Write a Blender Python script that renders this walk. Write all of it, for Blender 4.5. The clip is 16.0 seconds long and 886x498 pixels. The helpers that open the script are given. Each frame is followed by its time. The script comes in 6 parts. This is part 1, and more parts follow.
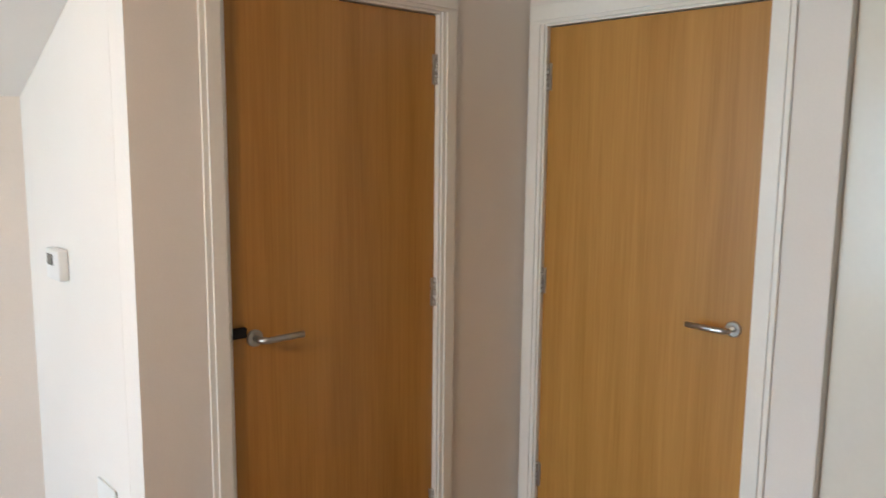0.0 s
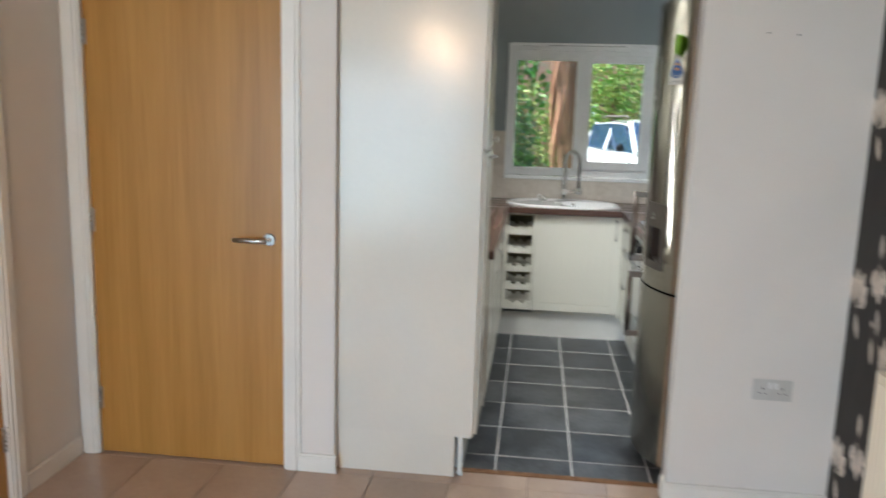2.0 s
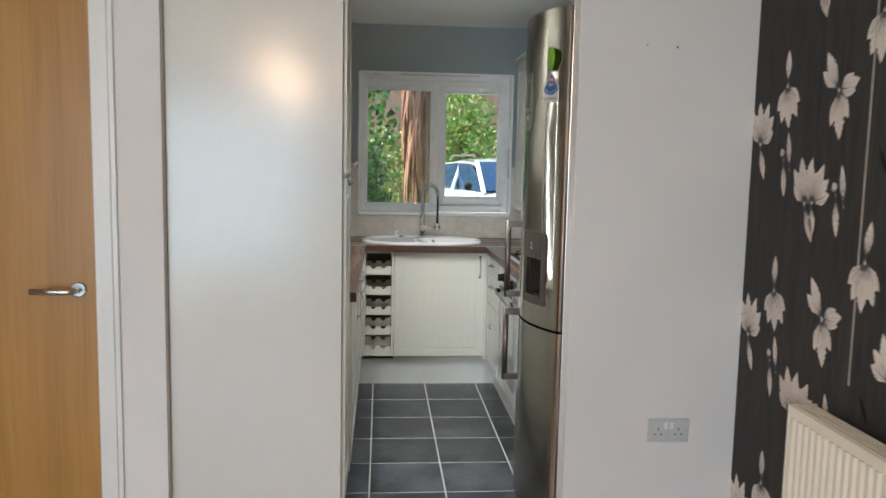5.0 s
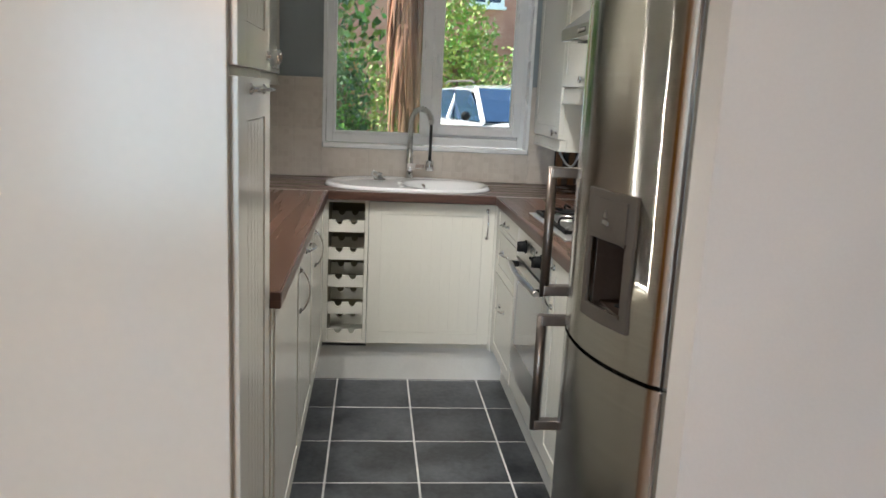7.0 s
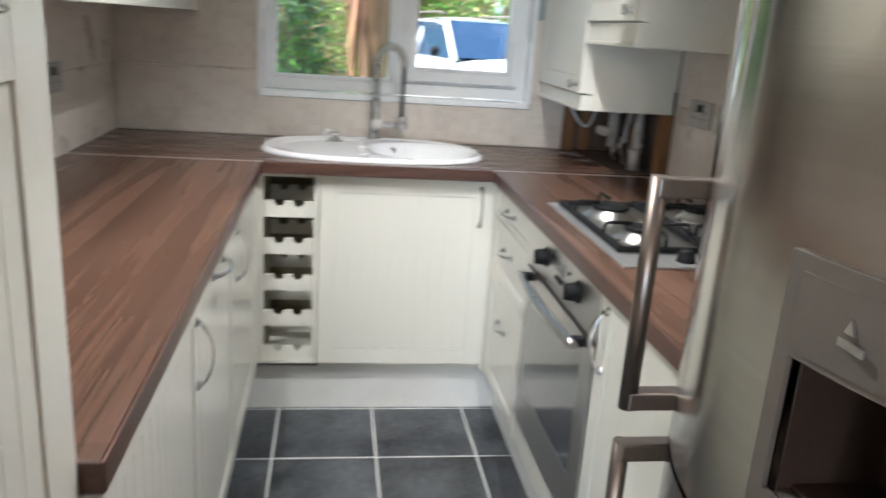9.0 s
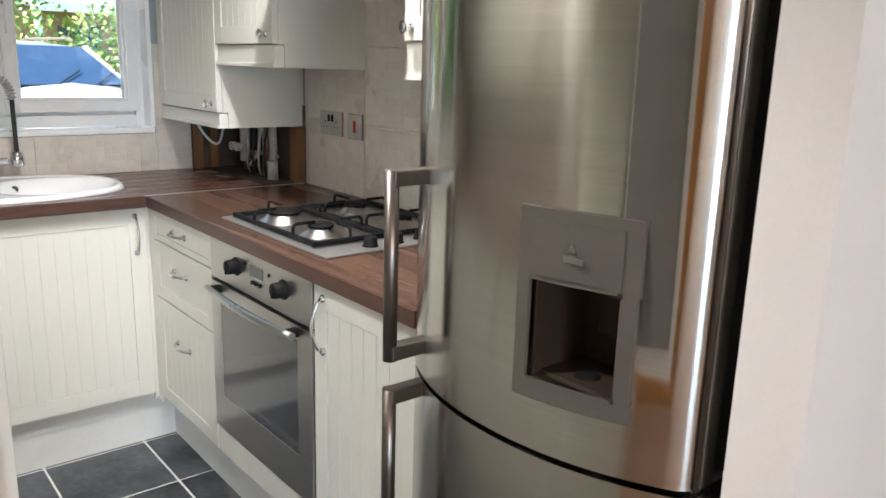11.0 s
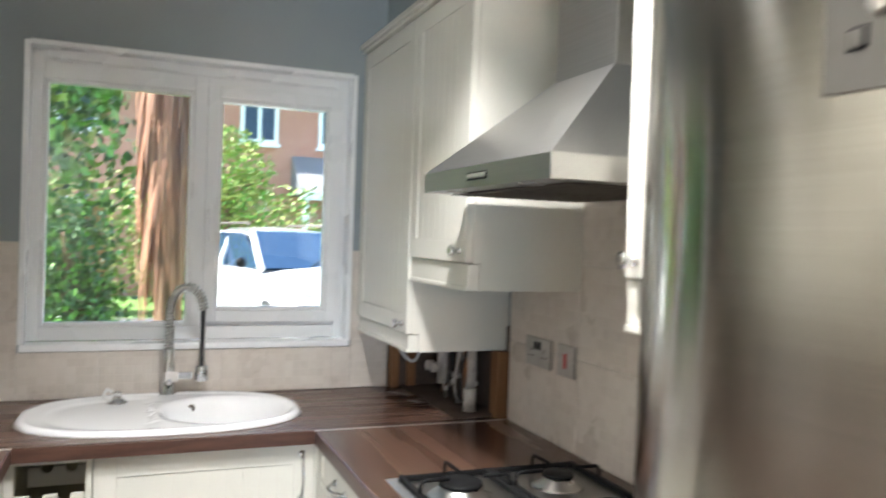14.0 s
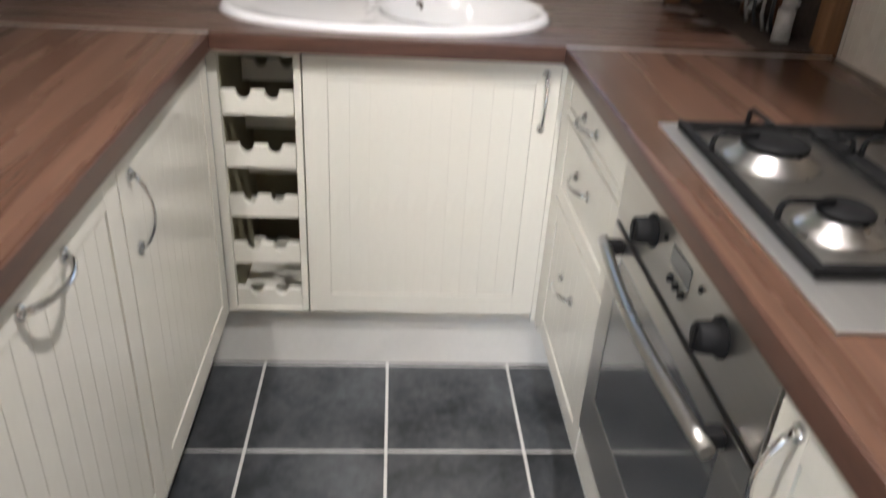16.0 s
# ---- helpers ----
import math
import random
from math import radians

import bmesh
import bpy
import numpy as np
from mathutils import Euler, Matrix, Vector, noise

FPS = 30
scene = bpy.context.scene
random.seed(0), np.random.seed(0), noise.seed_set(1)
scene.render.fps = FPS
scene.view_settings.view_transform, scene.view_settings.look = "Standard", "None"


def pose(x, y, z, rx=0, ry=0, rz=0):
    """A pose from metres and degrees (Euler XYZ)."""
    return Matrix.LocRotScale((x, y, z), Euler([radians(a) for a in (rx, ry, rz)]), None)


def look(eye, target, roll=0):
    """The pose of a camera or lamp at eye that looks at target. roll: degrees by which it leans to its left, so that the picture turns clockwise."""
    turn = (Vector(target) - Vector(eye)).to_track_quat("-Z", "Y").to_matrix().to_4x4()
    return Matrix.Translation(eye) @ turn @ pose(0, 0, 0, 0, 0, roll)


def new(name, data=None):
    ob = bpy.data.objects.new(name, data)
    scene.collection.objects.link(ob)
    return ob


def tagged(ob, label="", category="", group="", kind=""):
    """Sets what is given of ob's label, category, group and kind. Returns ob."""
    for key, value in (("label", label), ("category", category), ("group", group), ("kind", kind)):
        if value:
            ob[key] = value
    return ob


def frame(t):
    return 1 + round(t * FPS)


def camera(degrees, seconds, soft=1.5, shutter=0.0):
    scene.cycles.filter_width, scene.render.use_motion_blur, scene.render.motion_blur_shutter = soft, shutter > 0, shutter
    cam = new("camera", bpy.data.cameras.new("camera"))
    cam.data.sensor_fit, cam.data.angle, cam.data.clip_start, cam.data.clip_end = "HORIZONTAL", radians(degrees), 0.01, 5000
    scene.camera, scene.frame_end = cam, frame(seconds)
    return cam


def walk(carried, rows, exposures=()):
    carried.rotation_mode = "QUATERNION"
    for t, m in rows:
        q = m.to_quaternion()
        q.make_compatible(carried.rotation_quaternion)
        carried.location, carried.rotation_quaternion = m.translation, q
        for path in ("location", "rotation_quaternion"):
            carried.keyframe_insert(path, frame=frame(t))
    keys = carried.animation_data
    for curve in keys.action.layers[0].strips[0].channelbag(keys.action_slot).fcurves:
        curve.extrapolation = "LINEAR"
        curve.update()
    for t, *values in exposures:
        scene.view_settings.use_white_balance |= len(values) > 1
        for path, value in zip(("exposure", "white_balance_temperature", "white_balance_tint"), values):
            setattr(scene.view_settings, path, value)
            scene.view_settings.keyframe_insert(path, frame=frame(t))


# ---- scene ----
cam = camera(59.6, 16.0, shutter=0.5)
PATH = [
    (0, (0.477, 1.688, 1.57), (1.831, 3.133, 1.292), 0.6),
    (0.5, (0.332, 1.751, 1.539), (1.854, 3.015, 1.245), 0.9),
    (1, (0.152, 1.771, 1.521), (1.859, 2.773, 1.233), 0.2),
    (1.4, (-0.013, 1.747, 1.548), (1.838, 2.437, 1.235), 0.2),
    (1.5, (-0.069, 1.749, 1.548), (1.813, 2.347, 1.231), 0.6),
    (2, (-0.262, 1.722, 1.52), (1.695, 1.95, 1.177), 1.7),
    (2.5, (-0.542, 1.711, 1.5), (1.426, 1.741, 1.142), 1.6),
    (3, (-0.701, 1.759, 1.468), (1.279, 1.633, 1.213), 1.2),
    (3.5, (-0.713, 1.795, 1.468), (1.272, 1.628, 1.292), 0.8),
    (4, (-0.526, 1.795, 1.463), (1.461, 1.652, 1.285), 0.9),
    (4.2, (-0.402, 1.824, 1.469), (1.584, 1.676, 1.286), 1.0),
    (6.3, (1.052, 1.747, 1.359), (3.02, 1.567, 1.051), 1.9),
    (6.5, (1.181, 1.749, 1.37), (3.146, 1.56, 1.045), 2.2),
    (7, (1.528, 1.698, 1.36), (3.48, 1.51, 0.966), 2.7),
    (7.5, (1.838, 1.636, 1.366), (3.781, 1.502, 0.912), 2.9),
    (8, (2.119, 1.595, 1.367), (4.055, 1.515, 0.874), 2.4),
    (8.5, (2.351, 1.608, 1.356), (4.273, 1.567, 0.804), 2.8),
    (9, (2.483, 1.669, 1.359), (4.384, 1.379, 0.81), 3.9),
    (9.5, (2.538, 1.786, 1.357), (4.285, 0.943, 0.872), 2.4),
    (9.7, (2.531, 1.831, 1.358), (4.191, 0.816, 0.899), 2.2),
    (11.8, (2.341, 1.995, 1.37), (3.812, 0.704, 0.959), 1.4),
    (12, (2.34, 1.993, 1.383), (3.845, 0.7, 1.129), 1.3),
    (12.5, (2.399, 1.95, 1.428), (3.95, 0.687, 1.434), 0.9),
    (13, (2.493, 1.893, 1.474), (4.065, 0.66, 1.569), 1.1),
    (13.5, (2.627, 1.789, 1.476), (4.323, 0.732, 1.554), 1.4),
    (14, (2.834, 1.62, 1.472), (4.692, 0.881, 1.442), 2.0),
    (14.5, (3.089, 1.545, 1.434), (5.012, 1.026, 1.253), 2.2),
    (15, (3.251, 1.528, 1.41), (5.194, 1.214, 1.051), 2.2),
    (15.5, (3.31, 1.517, 1.375), (5.198, 1.324, 0.743), 3.0),
    (15.6, (3.324, 1.523, 1.374), (5.184, 1.334, 0.664), 3.4),
    (16, (3.336, 1.507, 1.324), (5.081, 1.365, 0.356), 3.5),
]
EXPOSURES = [(0.0, 1.85, 6350, 6), (2.0, 1.85, 6200, 6), (3.0, 1.83, 6050, 6), (4.2, 1.78, 6050, 6), (6.5, 1.72, 6500, 10), (8.0, 2.0, 6300, 10), (9.5, 2.4, 6080, 10), (12.0, 2.35, 6450, 13), (13.0, 2.4, 6500, 14),
             (13.6, 2.5, 6350, 11), (14.4, 2.25, 6250, 11), (15.0, 2.1, 6200, 11), (15.5, 2.1, 6400, 13), (16.0, 2.25, 6500, 15)]
walk(cam, [(t, look(eye, target, roll)) for t, eye, target, roll in PATH], EXPOSURES)

# ---- light ----
SUN_DIR = Vector((-0.11, -0.60, -0.79)).normalized()
world = bpy.data.worlds.new("sky")
scene.world = world
world.use_nodes = True
_n = world.node_tree.nodes
_sky = _n.new("ShaderNodeTexSky")
_sky.sky_type = "NISHITA"
_sky.sun_disc = False
_sky.sun_elevation = math.asin(-SUN_DIR.z)
_sky.sun_rotation = math.atan2(-SUN_DIR.x, -SUN_DIR.y)
_n["Background"].inputs["Strength"].default_value = 0.15
world.node_tree.links.new(_sky.outputs[0], _n["Background"].inputs["Color"])

sun_data = bpy.data.lights.new("sun", "SUN")
sun_data.energy, sun_data.angle, sun_data.color = 5.0, radians(0.6), (1.0, 0.95, 0.87)
sun = new("sun", sun_data)
sun.matrix_world = look((0, 0, 20), Vector((0, 0, 20)) + SUN_DIR)


def area_lamp(name, eye, target, sx, sy, power, colour):
    d = bpy.data.lights.new(name, "AREA")
    d.shape, d.size, d.size_y, d.energy, d.color = "RECTANGLE", sx, sy, power, colour
    ob = new(name, d)
    ob.matrix_world = look(eye, target)
    return ob


def spot_lamp(name, eye, target, power, colour, size=120, soft=0.03):
    d = bpy.data.lights.new(name, "SPOT")
    d.energy, d.color, d.spot_size, d.spot_blend, d.shadow_soft_size = power, colour, radians(size), 0.6, soft
    ob = new(name, d)
    ob.matrix_world = look(eye, target)
    return ob


def bulb_lamp(name, at, power, colour, soft=0.04):
    d = bpy.data.lights.new(name, "POINT")
    d.energy, d.color, d.shadow_soft_size = power, colour, soft
    ob = new(name, d)
    ob.location = at
    return ob


# daylight of the glazed garden door behind the walker
area_lamp("patio_daylight", (-3.12, 3.45, 1.08), (0, 2.9, 0.35), 1.85, 1.95, 35, (0.55, 0.76, 1.0))
# the warm bulbs of the lounge pendant
BULBS = ((-0.62, 2.62, 2.12), (-0.62, 2.46, 1.98))
for _p in BULBS:
    bulb_lamp("pendant_glow", _p, 7.7, (1.0, 0.62, 0.40))
SPOTS = ((3.63, 2.04), (4.06, 1.25))
for (_x, _y), _w in zip(SPOTS, (17, 24)):
    spot_lamp("downlight_glow", (_x, _y, 2.345), (_x, _y, 0), _w, (1.0, 0.99, 0.97))


# ---- materials ----
def material(name, c1, c2=None, rough=0.5, metal=0.0, scale=(6, 6, 6), fine=(90, 90, 90), bump=0.04, span=(0.35, 0.65), rvar=0.12,
             rand=0.0, coat=0.0, fine_mix=0.25, spec=0.5, detail=6.0, distort=0.0, dist=0.004):
    """Two scales of grain between two colours, with roughness and relief that follow them."""
    m = bpy.data.materials.new(name)
    m.use_nodes = True
    t, nd = m.node_tree, m.node_tree.nodes
    b = nd["Principled BSDF"]
    c2 = c2 or c1
    tc = nd.new("ShaderNodeTexCoord")
    src = tc.outputs["Object"]
    if rand:
        inf = nd.new("ShaderNodeObjectInfo")
        add = nd.new("ShaderNodeVectorMath")
        mulr = nd.new("ShaderNodeMath")
        mulr.operation, mulr.inputs[1].default_value = "MULTIPLY", 37.0
        t.links.new(inf.outputs["Random"], mulr.inputs[0])
        add.operation = "ADD"
        t.links.new(src, add.inputs[0])
        t.links.new(mulr.outputs[0], add.inputs[1])
        src = add.outputs[0]
    vals = []
    for s, d in ((scale, detail), (fine, 3.0)):
        mp = nd.new("ShaderNodeMapping")
        mp.inputs["Scale"].default_value = s
        t.links.new(src, mp.inputs[0])
        nz = nd.new("ShaderNodeTexNoise")
        nz.inputs["Scale"].default_value, nz.inputs["Detail"].default_value = 1.0, d
        nz.inputs["Distortion"].default_value = distort
        t.links.new(mp.outputs[0], nz.inputs["Vector"])
        vals.append(nz.outputs["Fac"])
    mixv = nd.new("ShaderNodeMix")
    mixv.inputs["Factor"].default_value = fine_mix
    t.links.new(vals[0], mixv.inputs["A"])
    t.links.new(vals[1], mixv.inputs["B"])
    mr = nd.new("ShaderNodeMapRange")
    mr.inputs["From Min"].default_value, mr.inputs["From Max"].default_value = span
    t.links.new(mixv.outputs[0], mr.inputs["Value"])
    fac = mr.outputs[0]
    mc = nd.new("ShaderNodeMix")
    mc.data_type = "RGBA"
    mc.inputs["A"].default_value, mc.inputs["B"].default_value = (*c1, 1), (*c2, 1)
    t.links.new(fac, mc.inputs["Factor"])
    col = mc.outputs["Result"]
    if rand:
        hv = nd.new("ShaderNodeHueSaturation")
        mv = nd.new("ShaderNodeMapRange")
        mv.inputs["To Min"].default_value, mv.inputs["To Max"].default_value = 1 - rand, 1 + rand
        t.links.new(inf.outputs["Random"], mv.inputs["Value"])
        t.links.new(mv.outputs[0], hv.inputs["Value"])
        t.links.new(col, hv.inputs["Color"])
        col = hv.outputs[0]
    t.links.new(col, b.inputs["Base Color"])
    rr = nd.new("ShaderNodeMapRange")
    rr.inputs["To Min"].default_value, rr.inputs["To Max"].default_value = max(0.02, rough - rvar), min(1.0, rough + rvar)
    t.links.new(vals[0], rr.inputs["Value"])
    t.links.new(rr.outputs[0], b.inputs["Roughness"])
    b.inputs["Metallic"].default_value = metal
    b.inputs["Specular IOR Level"].default_value = spec
    if coat:
        b.inputs["Coat Weight"].default_value, b.inputs["Coat Roughness"].default_value = coat, 0.12
    if bump:
        bp = nd.new("ShaderNodeBump")
        bp.inputs["Strength"].default_value, bp.inputs["Distance"].default_value = bump, dist
        t.links.new(vals[1], bp.inputs["Height"])
        t.links.new(bp.outputs[0], b.inputs["Normal"])
    return m


def glow(name, colour, strength):
    m = bpy.data.materials.new(name)
    m.use_nodes = True
    b = m.node_tree.nodes["Principled BSDF"]
    b.inputs["Base Color"].default_value = (*colour, 1)
    b.inputs["Emission Color"].default_value, b.inputs["Emission Strength"].default_value = (*colour, 1), strength
    return m


def pane_material(name, tint=(0.97, 0.99, 0.98), ior=1.5):
    m = bpy.data.materials.new(name)
    m.use_nodes = True
    t, nd = m.node_tree, m.node_tree.nodes
    tr, gl, fr, mx = (nd.new("ShaderNode" + k) for k in ("BsdfTransparent", "BsdfGlossy", "Fresnel", "MixShader"))
    tr.inputs[0].default_value = (*tint, 1)
    gl.inputs["Roughness"].default_value = 0.01
    fr.inputs["IOR"].default_value = ior
    t.links.new(fr.outputs[0], mx.inputs[0])
    t.links.new(tr.outputs[0], mx.inputs[1])
    t.links.new(gl.outputs[0], mx.inputs[2])
    t.links.new(mx.outputs[0], nd["Material Output"].inputs["Surface"])
    return m


WALL = material("warm_white_emulsion", (0.76, 0.72, 0.675), (0.70, 0.66, 0.615), 0.75, scale=(1.2, 1.2, 1.2), fine=(160, 160, 160), bump=0.08, dist=0.002)
GREY = material("blue_grey_emulsion", (0.30, 0.338, 0.352), (0.268, 0.303, 0.316), 0.7, scale=(1.5, 1.5, 1.5), fine=(150, 150, 150), bump=0.08, dist=0.002)
CEIL = material("matt_white_ceiling_paint", (0.82, 0.82, 0.81), (0.77, 0.77, 0.76), 0.9, scale=(1, 1, 1), fine=(120, 120, 120), bump=0.06, dist=0.002)
GLOSSW = material("cream_white_gloss_paint", (0.80, 0.775, 0.72), (0.74, 0.715, 0.66), 0.35, scale=(3, 3, 3), bump=0.03)
RADCREAM = material("cream_radiator_enamel", (0.80, 0.72, 0.58), (0.75, 0.67, 0.535), 0.35, scale=(3, 3, 3), bump=0.02)
PAPER = material("charcoal_streaked_wallpaper", (0.017, 0.0155, 0.014), (0.052, 0.047, 0.042), 0.6, scale=(45, 45, 2.2), fine=(260, 260, 9), bump=0.3, fine_mix=0.5, dist=0.0015, spec=0.3)
PETAL = material("cream_printed_petal", (0.80, 0.72, 0.63), (0.68, 0.59, 0.51), 0.5, scale=(14, 14, 14), fine=(120, 120, 30), rand=0.06, spec=0.3)
INK = material("dark_printed_line", (0.06, 0.05, 0.045), (0.1, 0.085, 0.07), 0.6)
OAK = material("oak_veneer", (0.33, 0.150, 0.024), (0.47, 0.236, 0.052), 0.42, scale=(9, 9, 0.55), fine=(150, 150, 3.0), bump=0.05, fine_mix=0.4, span=(0.33, 0.68), distort=0.6, rand=0.04, coat=0.15)
STEEL = material("satin_steel", (0.55, 0.53, 0.50), (0.47, 0.455, 0.43), 0.3, 1.0, scale=(20, 20, 20), fine=(300, 300, 300), bump=0.01)
CHROME = material("polished_chrome", (0.78, 0.78, 0.78), (0.7, 0.7, 0.7), 0.1, 1.0, rvar=0.05, bump=0)
HANDLE = material("dark_satin_steel", (0.21, 0.178, 0.155), (0.17, 0.145, 0.127), 0.36, 1.0, scale=(20, 20, 4), bump=0.01)
# the shade deep inside the wine rack is put into this olive-grey
RACK_SHADE = material("olive_rack_shade", (0.27, 0.245, 0.15), (0.22, 0.2, 0.125), 0.6, scale=(4, 4, 4))
BLACK = material("black_plastic", (0.009, 0.009, 0.0095), (0.015, 0.015, 0.015), 0.55, spec=0.1)
IRON = material("black_enamel_iron", (0.008, 0.008, 0.0085), (0.015, 0.015, 0.015), 0.55, bump=0.1, spec=0.1)
HOBST = material("pale_brushed_hob_steel", (0.74, 0.73, 0.71), (0.66, 0.65, 0.63), 0.42, 1.0, scale=(3, 30, 30), fine=(8, 300, 300), bump=0.01, rvar=0.05, fine_mix=0.5)
INOX = material("brushed_stainless", (0.50, 0.47, 0.42), (0.44, 0.414, 0.37), 0.16, 1.0, scale=(2, 2, 60), fine=(6, 6, 500), bump=0.0, rvar=0.02, fine_mix=0.5)
_nt = INOX.node_tree
_tan = _nt.nodes.new("ShaderNodeTangent")
_tan.direction_type, _tan.axis = "RADIAL", "Z"
_nt.links.new(_tan.outputs[0], _nt.nodes["Principled BSDF"].inputs["Tangent"])
_nt.nodes["Principled BSDF"].inputs["Anisotropic"].default_value = 1.0
_nt.nodes["Principled BSDF"].inputs["Anisotropic Rotation"].default_value = 0.25
INOXH = material("brushed_stainless_hood", (0.50, 0.49, 0.47), (0.44, 0.43, 0.41), 0.33, 1.0, scale=(2, 3, 3), fine=(5, 400, 400), bump=0.015, rvar=0.05, fine_mix=0.5)
CREAM = material("cream_foiled_cabinet", (0.73, 0.71, 0.635), (0.68, 0.66, 0.585), 0.22, scale=(4, 4, 1.5), fine=(90, 90, 40), bump=0.015, rvar=0.04)
SATIN = material("cream_satin_end_panel", (0.71, 0.675, 0.60), (0.67, 0.635, 0.565), 0.19, scale=(1.5, 1.5, 1.5), fine=(60, 60, 60), bump=0.006, rvar=0.03, spec=0.36)
CARCASS = material("cream_melamine", (0.71, 0.69, 0.61), (0.66, 0.64, 0.565), 0.4, scale=(3, 3, 3), bump=0.015)
PLINTHM = material("white_plinth", (0.74, 0.73, 0.69), (0.66, 0.65, 0.61), 0.45, scale=(5, 5, 5), bump=0.03)
WALNUT_X = material("walnut_worktop_along", (0.046, 0.023, 0.015), (0.150, 0.080, 0.054), 0.27, scale=(0.9, 17, 17), fine=(4, 190, 190), bump=0.03, fine_mix=0.35, span=(0.32, 0.70), rand=0.03)
WALNUT_Y = material("walnut_worktop_across", (0.042, 0.021, 0.014), (0.125, 0.067, 0.046), 0.27, scale=(17, 0.9, 17), fine=(190, 4, 190), bump=0.03, fine_mix=0.35, span=(0.32, 0.70), rand=0.03)


def staves(m, turned):
    """Long staves of slightly different tone in the printed wood."""
    t, nd = m.node_tree, m.node_tree.nodes
    b = nd["Principled BSDF"]
    tc, mp, br, mul = nd.new("ShaderNodeTexCoord"), nd.new("ShaderNodeMapping"), nd.new("ShaderNodeTexBrick"), nd.new("ShaderNodeMix")
    t.links.new(tc.outputs["Object"], mp.inputs[0])
    mp.inputs["Rotation"].default_value = (0, 0, radians(90) if turned else 0)
    br.offset = 0.37
    br.inputs["Scale"].default_value = 1.0
    br.inputs["Brick Width"].default_value, br.inputs["Row Height"].default_value = 0.62, 0.085
    br.inputs["Mortar Size"].default_value = 0.0
    br.inputs["Color1"].default_value, br.inputs["Color2"].default_value = (0.84, 0.82, 0.80, 1), (1.14, 1.12, 1.10, 1)
    t.links.new(mp.outputs[0], br.inputs["Vector"])
    mul.data_type, mul.blend_type = "RGBA", "MULTIPLY"
    mul.inputs["Factor"].default_value = 1.0
    src = b.inputs["Base Color"].links[0].from_socket
    t.links.new(src, mul.inputs["A"])
    t.links.new(br.outputs["Color"], mul.inputs["B"])
    t.links.new(mul.outputs["Result"], b.inputs["Base Color"])


staves(WALNUT_X, False)
staves(WALNUT_Y, True)
WALNUT_EDGE = material("walnut_worktop_edge", (0.05, 0.022, 0.014), (0.10, 0.046, 0.03), 0.4, scale=(6, 6, 60), fine=(40, 40, 200), bump=0.03)
ALU = material("aluminium_joint_strip", (0.75, 0.73, 0.70), (0.65, 0.63, 0.6), 0.35, 0.9)
SLATE = material("charcoal_floor_tile", (0.020, 0.023, 0.027), (0.13, 0.138, 0.148), 0.34, scale=(5, 5, 5), fine=(45, 45, 45), bump=0.1, span=(0.40, 0.78), rand=0.14, rvar=0.14, distort=0.4)
GROUT = material("pale_grout", (0.68, 0.67, 0.64), (0.52, 0.51, 0.49), 0.85, scale=(8, 8, 8), bump=0.2)
WALLGROUT = material("cream_wall_grout", (0.62, 0.58, 0.52), (0.54, 0.5, 0.45), 0.85, scale=(8, 8, 8), bump=0.2)
LAMINATE = material("beige_stone_laminate", (0.36, 0.26, 0.195), (0.48, 0.365, 0.285), 0.36, scale=(4, 4, 4), fine=(40, 40, 40), bump=0.05, span=(0.3, 0.7), rand=0.07, coat=0.15)
LAMGAP = material("brown_laminate_joint", (0.12, 0.085, 0.065), (0.16, 0.115, 0.09), 0.7)
UPVC = material("white_upvc", (0.87, 0.88, 0.885), (0.83, 0.84, 0.845), 0.28, scale=(3, 3, 3), bump=0.01, rvar=0.05)
CERAMIC = material("white_ceramic", (0.82, 0.82, 0.82), (0.79, 0.79, 0.79), 0.1, rvar=0.05, bump=0, coat=0.5)
RUBBER = material("dark_grey_seal", (0.02, 0.02, 0.021), (0.03, 0.03, 0.03), 0.7)
SOCKET = material("dull_steel_plate", (0.44, 0.42, 0.39), (0.38, 0.36, 0.335), 0.35, 0.85, scale=(20, 20, 20), bump=0.01)
WHITEPLA = material("white_plastic", (0.74, 0.74, 0.72), (0.70, 0.70, 0.68), 0.35, bump=0.01)
AGEDPLA = material("aged_white_plastic", (0.56, 0.55, 0.52), (0.50, 0.49, 0.46), 0.4, bump=0.01)
OVENGLASS = material("dark_oven_glass", (0.03, 0.033, 0.036), (0.04, 0.042, 0.045), 0.06, rvar=0.03, bump=0, coat=1.0)
PANEL = material("grey_appliance_panel", (0.105, 0.09, 0.075), (0.09, 0.077, 0.064), 0.6, 0.0, bump=0.01, spec=0.15)
CTRL = material("satin_grey_control_panel", (0.19, 0.18, 0.16), (0.17, 0.16, 0.14), 0.45, 0.4, bump=0.005, spec=0.3)
DISPDARK = material("dark_brown_recess", (0.026, 0.016, 0.011), (0.042, 0.027, 0.019), 0.5, spec=0.2)
LCD = material("grey_display", (0.07, 0.075, 0.075), (0.1, 0.105, 0.1), 0.2)
TIMBER = material("raw_softwood", (0.26, 0.125, 0.05), (0.15, 0.07, 0.028), 0.8, scale=(20, 20, 2), fine=(150, 150, 8), bump=0.2)
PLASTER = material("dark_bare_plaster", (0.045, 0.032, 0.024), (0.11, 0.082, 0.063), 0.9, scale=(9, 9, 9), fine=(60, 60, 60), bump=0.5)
PIPE = material("old_white_pipe", (0.55, 0.53, 0.49), (0.35, 0.33, 0.3), 0.45, scale=(20, 20, 20), bump=0.05)
COPPER = material("dull_copper", (0.35, 0.17, 0.09), (0.22, 0.12, 0.07), 0.45, 0.9)
